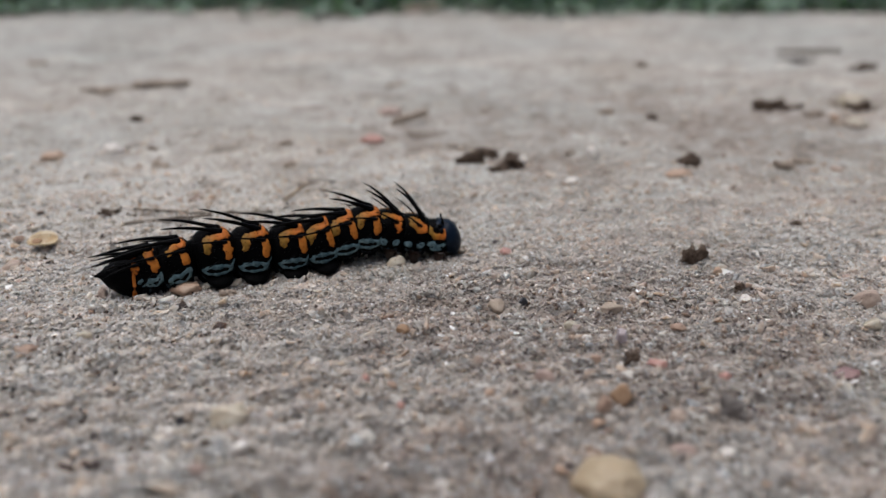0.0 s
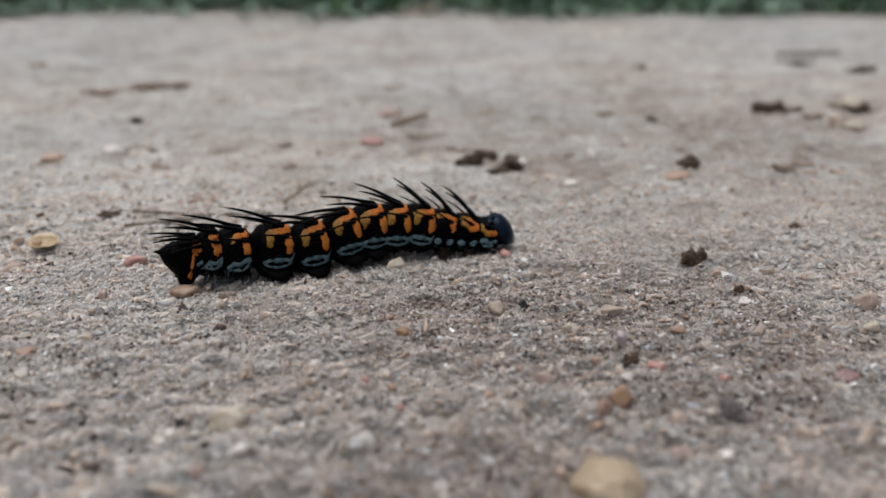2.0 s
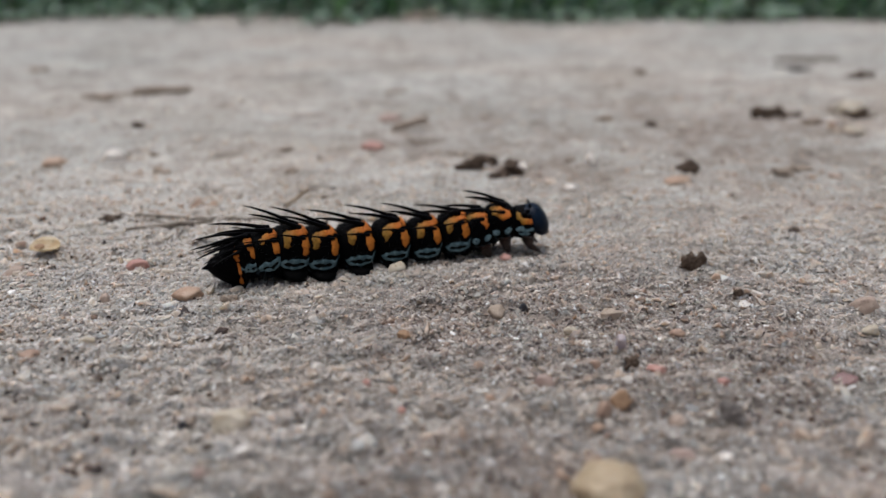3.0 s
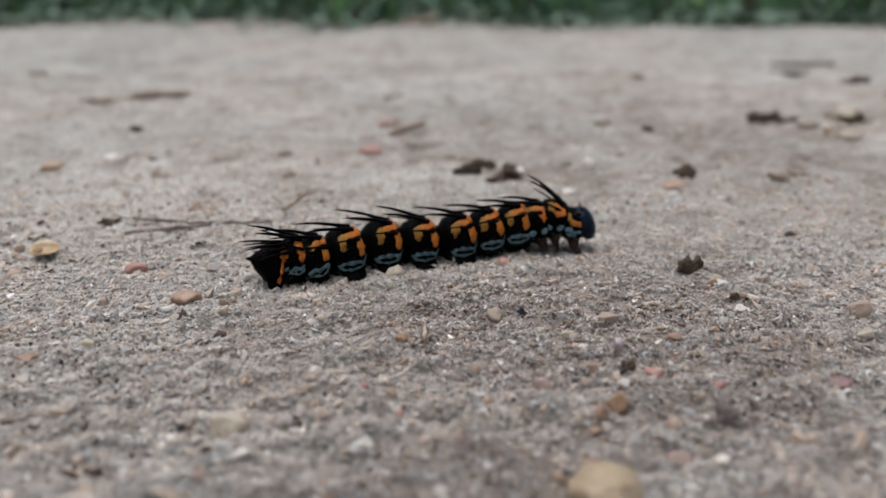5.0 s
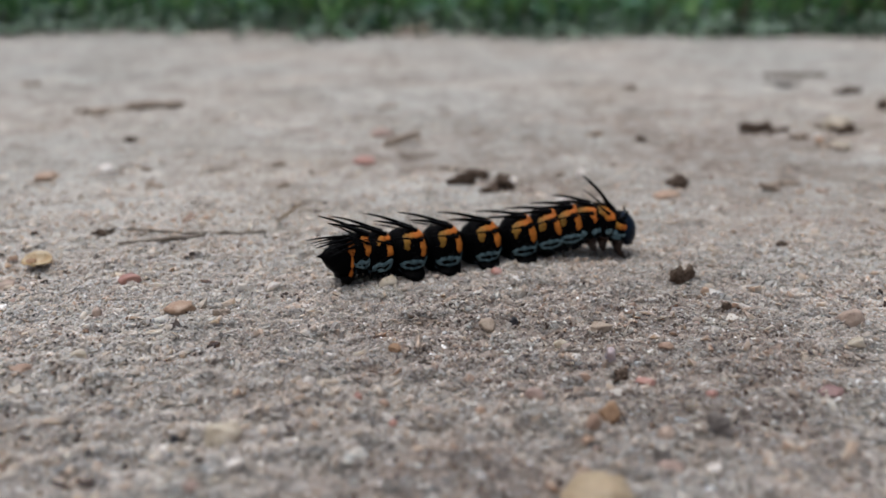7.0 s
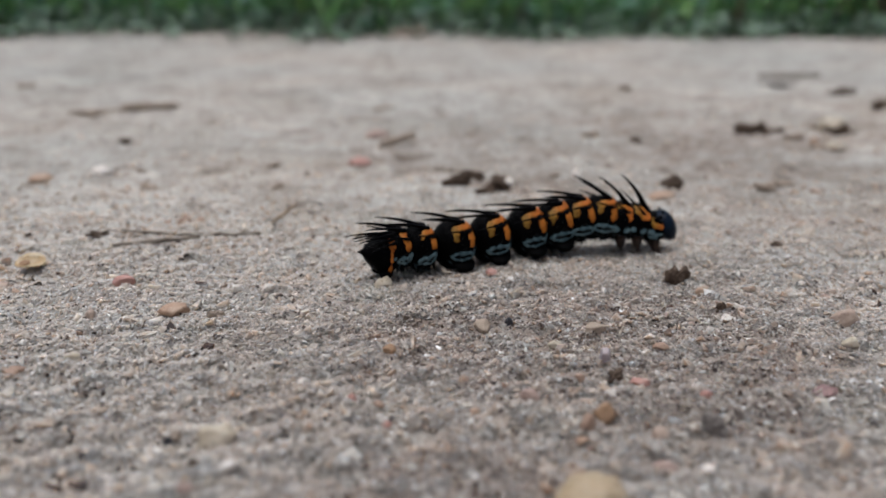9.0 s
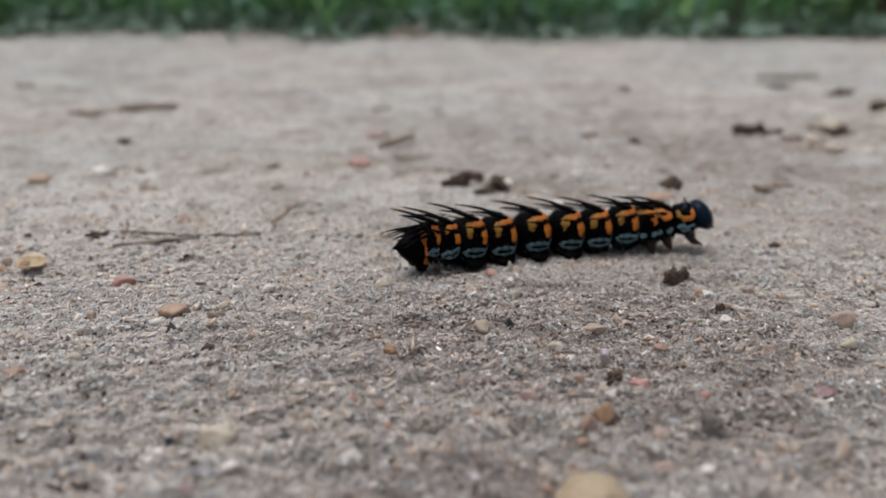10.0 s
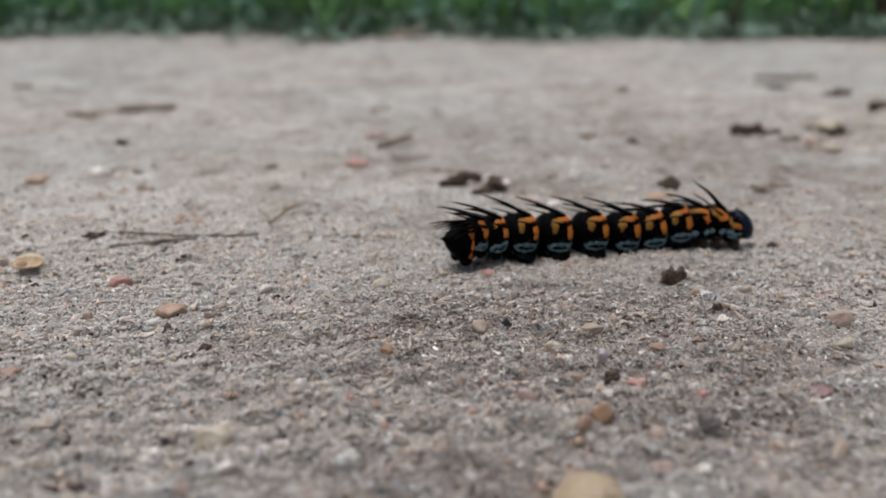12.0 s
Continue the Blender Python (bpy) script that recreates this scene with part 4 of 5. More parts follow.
def collar():
    """The first breast segment: a black shield, an orange flank and two nubs behind the head."""
    radius, half = 2.05, 1.5
    skin = barrel(radius, half, 0.05)
    seg = part("segment", barrel_mesh(skin, half), SKIN, caterpillar)
    segments["T1"] = seg
    for side in (1, -1):
        bm = bmesh.new()
        blotch(bm, skin, radius, [[(0.95, 36, 0.3), (0.98, 56, 0.36), (0.6, 71, 0.42), (-0.2, 74, 0.40), (-0.8, 62, 0.3), (-0.95, 44, 0.26)]], side, (), 0.12, 71.0)
        part("orange_mark", bm, MARK, seg, "orange-yellow collar mark")
        bm = bmesh.new()
        blotch(bm, skin, radius, [[(-0.9, 103, 0.24), (-0.4, 98, 0.34), (0.1, 104, 0.2), (0.95, 99, 0.26)], [(-0.5, 116, 0.16), (0.6, 114, 0.18)]], side, (), 0.10, 73.0)
        part("blue_stripe", bm, BLUE, seg, "short blue-grey stripe")
        spine(seg, skin(0.5, side * 22), (-0.25, -side * 0.3, 1), 0.95, 0.4, "nub", "short black nub", 0.1)
        for x, angle in ((0.2, 34), (-0.2, 46), (0.35, 52)):
            tubercle(seg, skin(x, side * angle), 0.3)
        true_leg(seg, skin, side, 0.5, 3.1, 2.0)
    bm = bmesh.new()
    stroke(bm, skin, radius, [(0.35, -44), (0.45, 0), (0.35, 44)], 1.3, 0.12, 17)
    part("shield", bm, HEAD, seg, "dark bluish neck shield")


def head_capsule():
    """The round, shiny head with its two lobes, jaws, eyes and feelers."""
    bm = bmesh.new()
    bmesh.ops.create_uvsphere(bm, u_segments=32, v_segments=22, radius=1.0)
    for v in bm.verts:
        x, y, z = v.co
        seam = 0.10 * math.exp(-(y / 0.16) ** 2) * max(0.0, x * 0.6 + z * 0.7)
        f = 1 - seam
        taper = 1 - 0.16 * max(0.0, -z) ** 2
        v.co = Vector((x * 1.45 * f * taper - 0.42 * z + 0.2 * max(0.0, -z), y * 2.0 * taper * f, z * 2.12 * f)) * MM
    seg = part("head", bm, HEAD, caterpillar, "glossy blue-black head")
    segments["head"] = seg
    for side in (1, -1):
        bm = bmesh.new()
        for k in range(5):
            a = radians(-35 + 26 * k)
            m = Matrix.Translation(Vector((0.55 + 0.35 * math.cos(a), -side * 1.28, -0.95 + 0.3 * math.sin(a))) * MM)
            bmesh.ops.create_uvsphere(bm, u_segments=8, v_segments=6, radius=0.11 * MM, matrix=m)
        part("eyes", bm, SPINE, seg)
        bm = bmesh.new()
        tube(bm, [Vector(p) * MM for p in ((1.0, -side * 0.55, -1.3), (1.25, -side * 0.6, -1.55), (1.35, -side * 0.55, -1.85))],
             [0.16 * MM, 0.11 * MM, 0.04 * MM], 7)
        part("feeler", bm, LEG, seg)
        bm = bmesh.new()
        tube(bm, [Vector(p) * MM for p in ((0.75, -side * 0.4, -1.45), (0.95, -side * 0.35, -1.8), (1.0, -side * 0.08, -2.0))],
             [0.34 * MM, 0.28 * MM, 0.1 * MM], 9)
        part("jaw", bm, LEG, seg)


def tail():
    """The last segment: a black wedge with a rear point, an orange rim and a pair of claspers."""
    bm = bmesh.new()
    sides, rows = 28, []
    for x, ry, up, low in ((-4.05, 0.08, 0.50, 0.40), (-3.7, 0.2, 0.66, 0.26), (-3.4, 0.34, 0.80, 0.1), (-3.15, 0.66, 1.02, -0.3), (-2.75, 1.08, 1.34, -0.9),
                           (-2.1, 1.52, 1.70, -1.5), (-1.3, 1.87, 1.9, -2.15), (-0.5, 2.02, 2.0, -2.6), (0.15, 2.04, 2.0, -2.72), (0.6, 1.9, 1.9, -2.55), (0.95, 1.5, 1.5, -1.9), (1.2, 1.0, 1.0, -1.2)):
        mid, h = (up + low) / 2, (up - low) / 2
        rows.append([bm.verts.new(Vector((x, ry * math.cos(2 * math.pi * k / sides), mid + h * math.sin(2 * math.pi * k / sides))) * MM) for k in range(sides)])
    for a, b in zip(rows, rows[1:]):
        for k in range(sides):
            bm.faces.new((a[k], a[(k + 1) % sides], b[(k + 1) % sides], b[k]))
    bm.faces.new(rows[0][::-1])
    bm.faces.new(rows[-1])
    for v in bm.verts:
        v.co = Vector((v.co.x * 0.94, v.co.y * 0.92, v.co.z * 0.94))
    seg = part("tail", bm, SKIN, caterpillar, "black wedge-shaped tail with a rear point")
    segments["A10"] = seg
    for side in (1, -1):
        bm = bmesh.new()
        pts = [Vector((-0.22 + 0.05 * ((a - 100) / 50) ** 2, -side * 1.95 * math.sin(radians(a)), -0.34 + 2.29 * math.cos(radians(a)))) * MM for a in (30, 44, 58, 74, 92, 110, 128, 146, 160)]
        tube(bm, pts, [v * MM for v in (0.08, 0.15, 0.14, 0.16, 0.18, 0.22, 0.24, 0.2, 0.1)], 9)
        part("orange_rim", bm, ORANGE, seg, "narrow orange rim")
        bm = bmesh.new()
        tube(bm, [Vector((-0.5, -side * 1.0, -1.7)) * MM, Vector((-0.3, -side * 1.05, -2.3)) * MM, Vector((-0.2, -side * 1.0, -2.6)) * MM], [0.85 * MM, 0.8 * MM, 0.5 * MM], 12)
        part("clasper", bm, SKIN, seg)
        for x, y, z in ((-0.6, 0.5, 1.78), (-1.3, 0.72, 1.5), (-1.0, 1.12, 1.25), (-1.9, 0.48, 1.36), (-2.4, 0.56, 0.98)):
            tubercle(seg, Vector((x, -side * y, z)) * MM, 0.3)
        spine(seg, Vector((-0.9, -side * 0.66, 1.62)) * MM, (-1, -side * 0.25, 0.35), 1.1, 0.24)
        spine(seg, Vector((-1.2, -side * 1.25, 1.1)) * MM, (-1, -side * 0.3, 0.1), 0.8, 0.18)


tail()
skin9 = barrel(1.88, 0.95, 0.0, -0.22)
segments["A9"] = part("segment", barrel_mesh(skin9, 0.95), SKIN, caterpillar)
fuzz(segments["A9"], skin9, 0.95, 199)
for flank in (1, -1):
    mark = bmesh.new()
    blotch(mark, skin9, 1.88, [[(-0.1, 24, 0.3), (-0.05, 44, 0.42), (0.1, 62, 0.38)], [(-0.45, 60, 0.2), (-0.4, 76, 0.18)]], flank,
           [[(-0.1, 36, 0.13)], [(0.1, 52, 0.11)]], 0.12, 5.0)
    part("orange_mark", mark, ORANGE, segments["A9"], "small dotted orange mark")
    mark = bmesh.new()
    blotch(mark, skin9, 1.88, [[(-0.5, 112, 0.14), (0.0, 104, 0.2), (0.6, 100, 0.22)], [(0.0, 124, 0.14), (0.6, 116, 0.18)]], flank, (), 0.1, 6.0)
    part("blue_stripe", mark, BLUE, segments["A9"], "wavy blue-grey stripe")
    belly_hairs(segments["A9"], skin9, flank, 0.95, 170 + flank, 9, 0.8)
    for x, angle, way, long, thick in ((-0.1, 18, 0.26, 4.3, 0.36), (-0.1, 36, 0.16, 3.7, 0.28), (0.1, 52, 0.12, 3.4, 0.28)):
        tubercle(segments["A9"], skin9(x, flank * angle), 0.28)
        spine(segments["A9"], skin9(x, flank * angle), (-1, -flank * 0.24, way), long, thick, arch=0.12, swing=0.5)
abdomen_segment("A8", 2.2, 1.4, 5.3, 4, small=True, stub=True)
abdomen_segment("A7", 2.48, 1.85, 6.0, 9, small=True)
abdomen_segment("A6", 2.68, 2.08, 6.1, 14, leg=True)
abdomen_segment("A5", 2.72, 2.1, 6.2, 15, leg=True)
abdomen_segment("A4", 2.72, 2.1, 6.2, 15, leg=True)
abdomen_segment("A3", 2.72, 2.08, 6.1, 15, leg=True)
abdomen_segment("A2", 2.66, 2.0, 5.7, 16)
abdomen_segment("A1", 2.58, 1.9, 5.2, 19)
breast_segment("T3", 2.45, 1.8, 5.2, 27, [[(-0.9, 30, 0.42), (0.2, 30, 0.52), (0.8, 34, 0.46)], [(0.75, 56, 0.42), (0.9, 68, 0.42)]], (0.35, 49))
breast_segment("T2", 2.3, 1.7, 5.6, 35, [[(-0.7, 26, 0.46), (-0.25, 38, 0.72), (0.35, 54, 0.72), (0.95, 60, 0.42)]], (0.1, 47))
collar()
head_capsule()


# ---- coarse chips among the grains ----
def strew_chips(n):
    """Countable coarse chips on the stretch that the caterpillar crosses; they share a few meshes."""
    rng = random.Random(21)
    shapes = []
    for k in range(14):
        bm = bmesh.new()
        bmesh.ops.create_icosphere(bm, subdivisions=1, radius=1.0)
        for v in bm.verts:
            v.co = Vector((v.co.x * rng.uniform(0.3, 0.68), v.co.y * rng.uniform(0.26, 0.56), v.co.z * rng.uniform(0.18, 0.40)))
        me = bpy.data.meshes.new("chip")
        bm.to_mesh(me)
        bm.free()
        me.materials.append(CHIP)
        shapes.append(me)
    for k in range(n):
        y = 0.037 + 0.085 * rng.random()
        x = rng.uniform(-1, 1) * (0.6 * y + 0.008)
        size = 0.0006 * (2.2 ** (rng.random() ** 1.8))
        ob = new("chip", shapes[k % len(shapes)])
        ob.parent = ground
        ob.location = (x, y, float(ground_height(x, y)) + size * rng.uniform(-0.06, 0.10))
        ob.rotation_euler = (rng.uniform(-0.35, 0.35), rng.uniform(-0.35, 0.35), rng.uniform(0, 6.3))
        ob.scale = (size, size, size)


strew_chips(290)


# ---- how the caterpillar crawls: a wave runs along the body from tail to head ----
def motions():
    mm = 0.001

    def row(t, s, y, z, pitch, yaw):
        return t, pose(s * mm, y * mm, z * mm, 0, -pitch, yaw)

    def crawl(key, rows):
        """Key a segment; its spines swing further the same way, about their roots."""
        walk(segments[key], rows)
        lean = [math.degrees(m.to_euler().y) for _, m in rows]
        mean = sum(lean) / len(lean)
        for seg, ob, swing in swinging:
            if seg == segments[key]:
                x, y, z = ob.location
                walk(ob, [(t, pose(x, y, z, 0, swing * (a - mean), 0)) for (t, _), a in zip(rows, lean)])

    walk(caterpillar, [
        row(0, -16.82, 77.65, 0, 0, 21.5), row(0.5, -15.15, 78.31, 0, 0, 21.5), row(1, -13.87, 78.81, 0, 0, 21.5), row(1.5, -12.48, 79.36, 0, 0, 21.5),
        row(2, -10.89, 79.99, 0, 0, 21.5), row(2.5, -9.71, 80.45, 0, 0, 21.5), row(3, -7.82, 81.19, 0, 0, 21.5), row(3.5, -5.65, 82.05, 0, 0, 21.4),
        row(4, -3.98, 82.70, 0, 0, 21.4), row(4.5, -2.37, 83.33, 0, 0, 21.4), row(5, -1.32, 83.74, 0, 0, 21.3), row(5.5, 0.57, 84.47, 0, 0, 21.2),
        row(6, 2.88, 85.37, 0, 0, 21.0), row(6.5, 4.59, 86.02, 0, 0, 20.6), row(7, 6.39, 86.68, 0, 0, 20.0), row(7.5, 6.78, 86.83, 0, 0, 19.8),
        row(8, 8.90, 87.56, 0, 0, 18.2), row(8.5, 10.95, 88.19, 0, 0, 16.3), row(9, 12.22, 88.56, 0, 0, 15.5), row(9.5, 13.41, 88.88, 0, 0, 15.0),
        row(10, 15.14, 89.33, 0, 0, 14.5), row(10.5, 17.46, 89.93, 0, 0, 14.2), row(11, 19.08, 90.33, 0, 0, 14.1), row(11.5, 20.72, 90.74, 0, 0, 14.0),
        row(12, 22.49, 91.18, 0, 0, 13.9),
    ])
    crawl("A10", [
        row(0, -16.88, -0.98, 1.95, -4, 7.3), row(0.5, -16.60, -0.77, 2.16, -3, 6.5), row(1, -15.16, -0.55, 2.73, 7, 5.5), row(1.5, -16.09, -0.74, 3.44, -10, 6.4),
        row(2, -17.41, -1.05, 3.31, -15, 7.6), row(2.5, -18.20, -1.10, 3.47, -16, 7.8), row(3, -16.11, -0.67, 2.28, 5, 6.1), row(3.5, -15.94, -0.72, 2.40, -2, 6.3),
        row(4, -17.19, -1.02, 2.66, -12, 7.5), row(4.5, -17.89, -1.14, 3.02, -12, 8.0), row(5, -18.52, -1.10, 2.16, -14, 7.8), row(5.5, -15.56, -0.65, 1.90, 11, 6.0),
        row(6, -16.83, -1.03, 1.83, -11, 7.6), row(6.5, -18.37, -1.51, 1.96, -14, 9.3), row(7, -18.06, -1.49, 2.99, -6, 9.3), row(7.5, -17.77, -1.36, 2.67, -4, 8.9),
        row(8, -16.33, -1.48, 2.48, 4, 9.6), row(8.5, -17.49, -2.26, 2.28, -9, 12.6), row(9, -18.74, -2.86, 3.04, -7, 14.6), row(9.5, -19.31, -2.92, 3.06, -8, 15.0),
        row(10, -17.32, -2.18, 3.34, 1, 13.8), row(10.5, -16.46, -1.75, 2.98, 5, 13.4), row(11, -18.21, -2.23, 2.55, -13, 15.1), row(11.5, -19.53, -2.54, 2.85, -14, 16.3),
        row(12, -18.63, -1.91, 3.28, -8, 14.9),
    ])
    crawl("A9", [
        row(0, -16.18, -0.90, 2.52, 8, 7.0), row(0.5, -16.04, -0.72, 2.81, 8, 6.3), row(1, -14.87, -0.52, 3.45, 13, 5.4), row(1.5, -15.26, -0.66, 3.99, 5, 6.0),
        row(2, -16.52, -0.94, 3.84, 2, 7.2), row(2.5, -17.32, -0.99, 3.86, 2, 7.4), row(3, -15.72, -0.63, 3.06, 13, 5.9), row(3.5, -15.53, -0.68, 3.18, 9, 6.1),
        row(4, -16.45, -0.93, 3.30, 4, 7.2), row(4.5, -17.18, -1.05, 3.58, 4, 7.7), row(5, -17.80, -1.01, 2.73, 3, 7.5), row(5.5, -15.61, -0.66, 2.83, 15, 6.0),
        row(6, -16.29, -0.97, 2.71, 5, 7.4), row(6.5, -17.69, -1.41, 2.64, 3, 9.0), row(7, -17.57, -1.41, 3.61, 7, 9.1), row(7.5, -17.31, -1.29, 3.31, 8, 8.7),
        row(8, -16.14, -1.44, 3.27, 12, 9.5), row(8.5, -16.94, -2.14, 3.02, 5, 12.4), row(9, -18.16, -2.72, 3.58, 6, 14.4), row(9.5, -18.70, -2.77, 3.61, 6, 14.7),
        row(10, -16.98, -2.10, 3.97, 11, 13.6), row(10.5, -16.23, -1.70, 3.66, 13, 13.3), row(11, -17.56, -2.06, 3.23, 4, 14.8), row(11.5, -18.83, -2.35, 3.43, 3, 15.9),
        row(12, -18.22, -1.80, 3.93, 6, 14.6),
    ])
    crawl("A8", [
        row(0, -15.62, -0.83, 2.63, 3, 6.8), row(0.5, -15.59, -0.67, 2.98, 0, 6.1), row(1, -14.63, -0.50, 3.67, 3, 5.3), row(1.5, -14.59, -0.59, 4.07, -7, 5.7),
        row(2, -15.79, -0.86, 3.91, -10, 6.9), row(2.5, -16.61, -0.90, 3.82, -12, 7.1), row(3, -15.41, -0.60, 3.34, 1, 5.8), row(3.5, -15.20, -0.64, 3.45, -3, 6.0),
        row(4, -15.84, -0.86, 3.46, -8, 6.9), row(4.5, -16.59, -0.98, 3.68, -11, 7.4), row(5, -17.21, -0.94, 2.84, -11, 7.2), row(5.5, -15.64, -0.66, 3.23, 2, 6.1),
        row(6, -15.85, -0.92, 3.06, -7, 7.2), row(6.5, -17.13, -1.33, 2.84, -10, 8.7), row(7, -17.17, -1.36, 3.75, -14, 8.9), row(7.5, -16.93, -1.24, 3.47, -10, 8.5),
        row(8, -15.97, -1.42, 3.55, -1, 9.4), row(8.5, -16.49, -2.04, 3.27, -6, 12.2), row(9, -17.69, -2.60, 3.67, -7, 14.1), row(9.5, -18.19, -2.64, 3.70, -10, 14.5),
        row(10, -16.69, -2.03, 4.12, -12, 13.5), row(10.5, -16.05, -1.66, 3.84, 4, 13.2), row(11, -17.03, -1.93, 3.41, -7, 14.5), row(11.5, -18.26, -2.19, 3.54, -9, 15.5),
        row(12, -17.89, -1.72, 4.10, -10, 14.3),
    ])
    crawl("A7", [
        row(0, -12.74, -0.55, 2.78, 4, 5.5), row(0.5, -13.47, -0.48, 2.98, -0, 5.1), row(1, -12.34, -0.32, 3.80, 2, 4.2), row(1.5, -11.67, -0.35, 3.72, -2, 4.4),
        row(2, -12.93, -0.57, 3.42, -6, 5.6), row(2.5, -13.97, -0.63, 3.24, -7, 5.9), row(3, -13.16, -0.41, 3.36, -1, 4.7), row(3.5, -12.57, -0.41, 3.33, 1, 4.8),
        row(4, -12.83, -0.55, 3.03, -2, 5.5), row(4.5, -13.85, -0.68, 3.13, -6, 6.2), row(5, -14.67, -0.66, 2.34, -2, 6.1), row(5.5, -13.52, -0.47, 3.30, 5, 5.1),
        row(6, -12.79, -0.59, 2.70, 1, 5.8), row(6.5, -13.99, -0.91, 2.30, -3, 7.3), row(7, -14.69, -1.01, 3.14, -8, 7.8), row(7.5, -14.49, -0.92, 3.06, -3, 7.4),
        row(8, -13.47, -1.05, 3.51, 3, 8.3), row(8.5, -13.41, -1.45, 2.94, -1, 10.7), row(9, -14.59, -1.89, 3.30, -4, 12.6), row(9.5, -15.29, -1.96, 3.15, -5, 13.1),
        row(10, -14.46, -1.54, 3.64, -7, 12.3), row(10.5, -13.30, -1.08, 4.02, 5, 11.5), row(11, -13.75, -1.17, 2.99, -3, 12.2), row(11.5, -14.95, -1.38, 3.03, -4, 13.1),
        row(12, -15.34, -1.14, 3.66, -7, 11.9),
    ])
    crawl("A6", [
        row(0, -8.67, -0.24, 3.10, 0, 3.7), row(0.5, -10.22, -0.24, 2.94, -4, 3.7), row(1, -9.43, -0.15, 3.84, -8, 2.9), row(1.5, -7.84, -0.13, 3.83, 2, 2.7),
        row(2, -8.60, -0.24, 3.16, -4, 3.7), row(2.5, -9.82, -0.29, 3.00, -4, 4.0), row(3, -10.26, -0.21, 3.23, -6, 3.4), row(3.5, -8.91, -0.18, 3.59, 1, 3.1),
        row(4, -8.52, -0.23, 3.15, 1, 3.6), row(4.5, -9.61, -0.32, 2.92, -3, 4.2), row(5, -10.69, -0.33, 2.56, 3, 4.3), row(5.5, -10.26, -0.24, 3.69, 1, 3.6),
        row(6, -8.28, -0.24, 3.19, 8, 3.7), row(6.5, -9.29, -0.43, 2.44, 1, 5.1), row(7, -10.70, -0.56, 2.85, -4, 5.9), row(7.5, -10.69, -0.51, 3.10, -0, 5.6),
        row(8, -9.81, -0.59, 3.84, 2, 6.5), row(8.5, -8.89, -0.71, 3.17, 4, 8.3), row(9, -9.79, -0.96, 3.12, -0, 10.1), row(9.5, -10.64, -1.01, 3.07, 0, 10.6),
        row(10, -11.02, -0.87, 3.41, -4, 10.2), row(10.5, -9.46, -0.43, 4.46, 3, 7.7), row(11, -8.85, -0.37, 2.93, 4, 6.4), row(11.5, -9.86, -0.49, 2.94, -2, 6.8),
        row(12, -11.28, -0.50, 3.30, -6, 6.6),
    ])
    crawl("A5", [
        row(0, -4.73, -0.06, 2.81, -4, 1.9), row(0.5, -6.47, -0.07, 2.54, -4, 2.0), row(1, -6.56, -0.05, 3.03, -12, 1.6), row(1.5, -4.82, -0.03, 3.92, 1, 1.3),
        row(2, -4.48, -0.06, 2.80, 3, 1.8), row(2.5, -5.62, -0.08, 2.63, -2, 2.1), row(3, -6.97, -0.07, 2.67, -5, 2.0), row(3.5, -5.49, -0.05, 3.50, -3, 1.6),
        row(4, -4.53, -0.06, 3.22, 2, 1.8), row(4.5, -5.14, -0.08, 2.65, 0, 2.2), row(5, -6.16, -0.09, 2.73, -1, 2.2), row(5.5, -6.45, -0.06, 3.37, -9, 1.9),
        row(6, -4.31, -0.06, 3.85, 6, 1.8), row(6.5, -4.36, -0.11, 2.44, 1, 2.7), row(7, -5.97, -0.19, 2.60, -2, 3.6), row(7.5, -6.38, -0.18, 3.04, -2, 3.5),
        row(8, -6.05, -0.24, 3.77, -3, 4.5), row(8.5, -4.74, -0.22, 3.61, 4, 5.4), row(9, -4.83, -0.25, 3.26, 4, 6.1), row(9.5, -5.73, -0.28, 3.23, 2, 6.4),
        row(10, -6.92, -0.27, 3.13, -1, 6.3), row(10.5, -5.88, -0.10, 4.40, -3, 3.2), row(11, -4.52, -0.07, 3.55, 6, 2.3), row(11.5, -4.73, -0.10, 2.72, -1, 2.6),
        row(12, -6.39, -0.12, 2.81, -4, 2.8),
    ])
    crawl("A4", [
        row(0, -0.52, -0.00, 2.59, 0, 0.0), row(0.5, -2.06, -0.00, 2.43, -1, 0.0), row(1, -2.96, -0.00, 2.51, -5, 0.0), row(1.5, -1.86, -0.00, 3.92, -5, 0.0),
        row(2, -0.49, -0.00, 3.60, 10, 0.0), row(2.5, -0.92, -0.00, 2.72, 1, 0.0), row(3, -2.70, -0.00, 2.56, -1, 0.0), row(3.5, -2.05, -0.00, 3.23, -4, 0.0),
        row(4, -0.70, -0.00, 3.42, 2, 0.0), row(4.5, -0.46, -0.00, 2.94, 4, 0.0), row(5, -1.51, -0.00, 2.40, -2, 0.0), row(5.5, -2.75, -0.00, 2.54, -8, 0.1),
        row(6, -0.93, -0.00, 3.94, -2, 0.1), row(6.5, 0.47, -0.00, 2.63, 6, -0.1), row(7, -0.65, -0.00, 2.52, 1, 0.3), row(7.5, -1.79, -0.01, 2.87, -2, 0.7),
        row(8, -2.32, -0.04, 3.39, -6, 1.7), row(8.5, -0.91, -0.01, 3.72, -2, 0.7), row(9, 0.28, -0.00, 3.73, 6, -0.1), row(9.5, -0.61, -0.00, 3.34, 0, 0.2),
        row(10, -2.11, -0.01, 3.27, 0, 0.6), row(10.5, -2.43, -0.01, 4.04, -10, 0.3), row(11, -0.76, -0.00, 3.84, -3, 0.0), row(11.5, 0.13, -0.00, 2.76, -0, -0.0),
        row(12, -1.19, -0.00, 2.59, -3, 0.0),
    ])
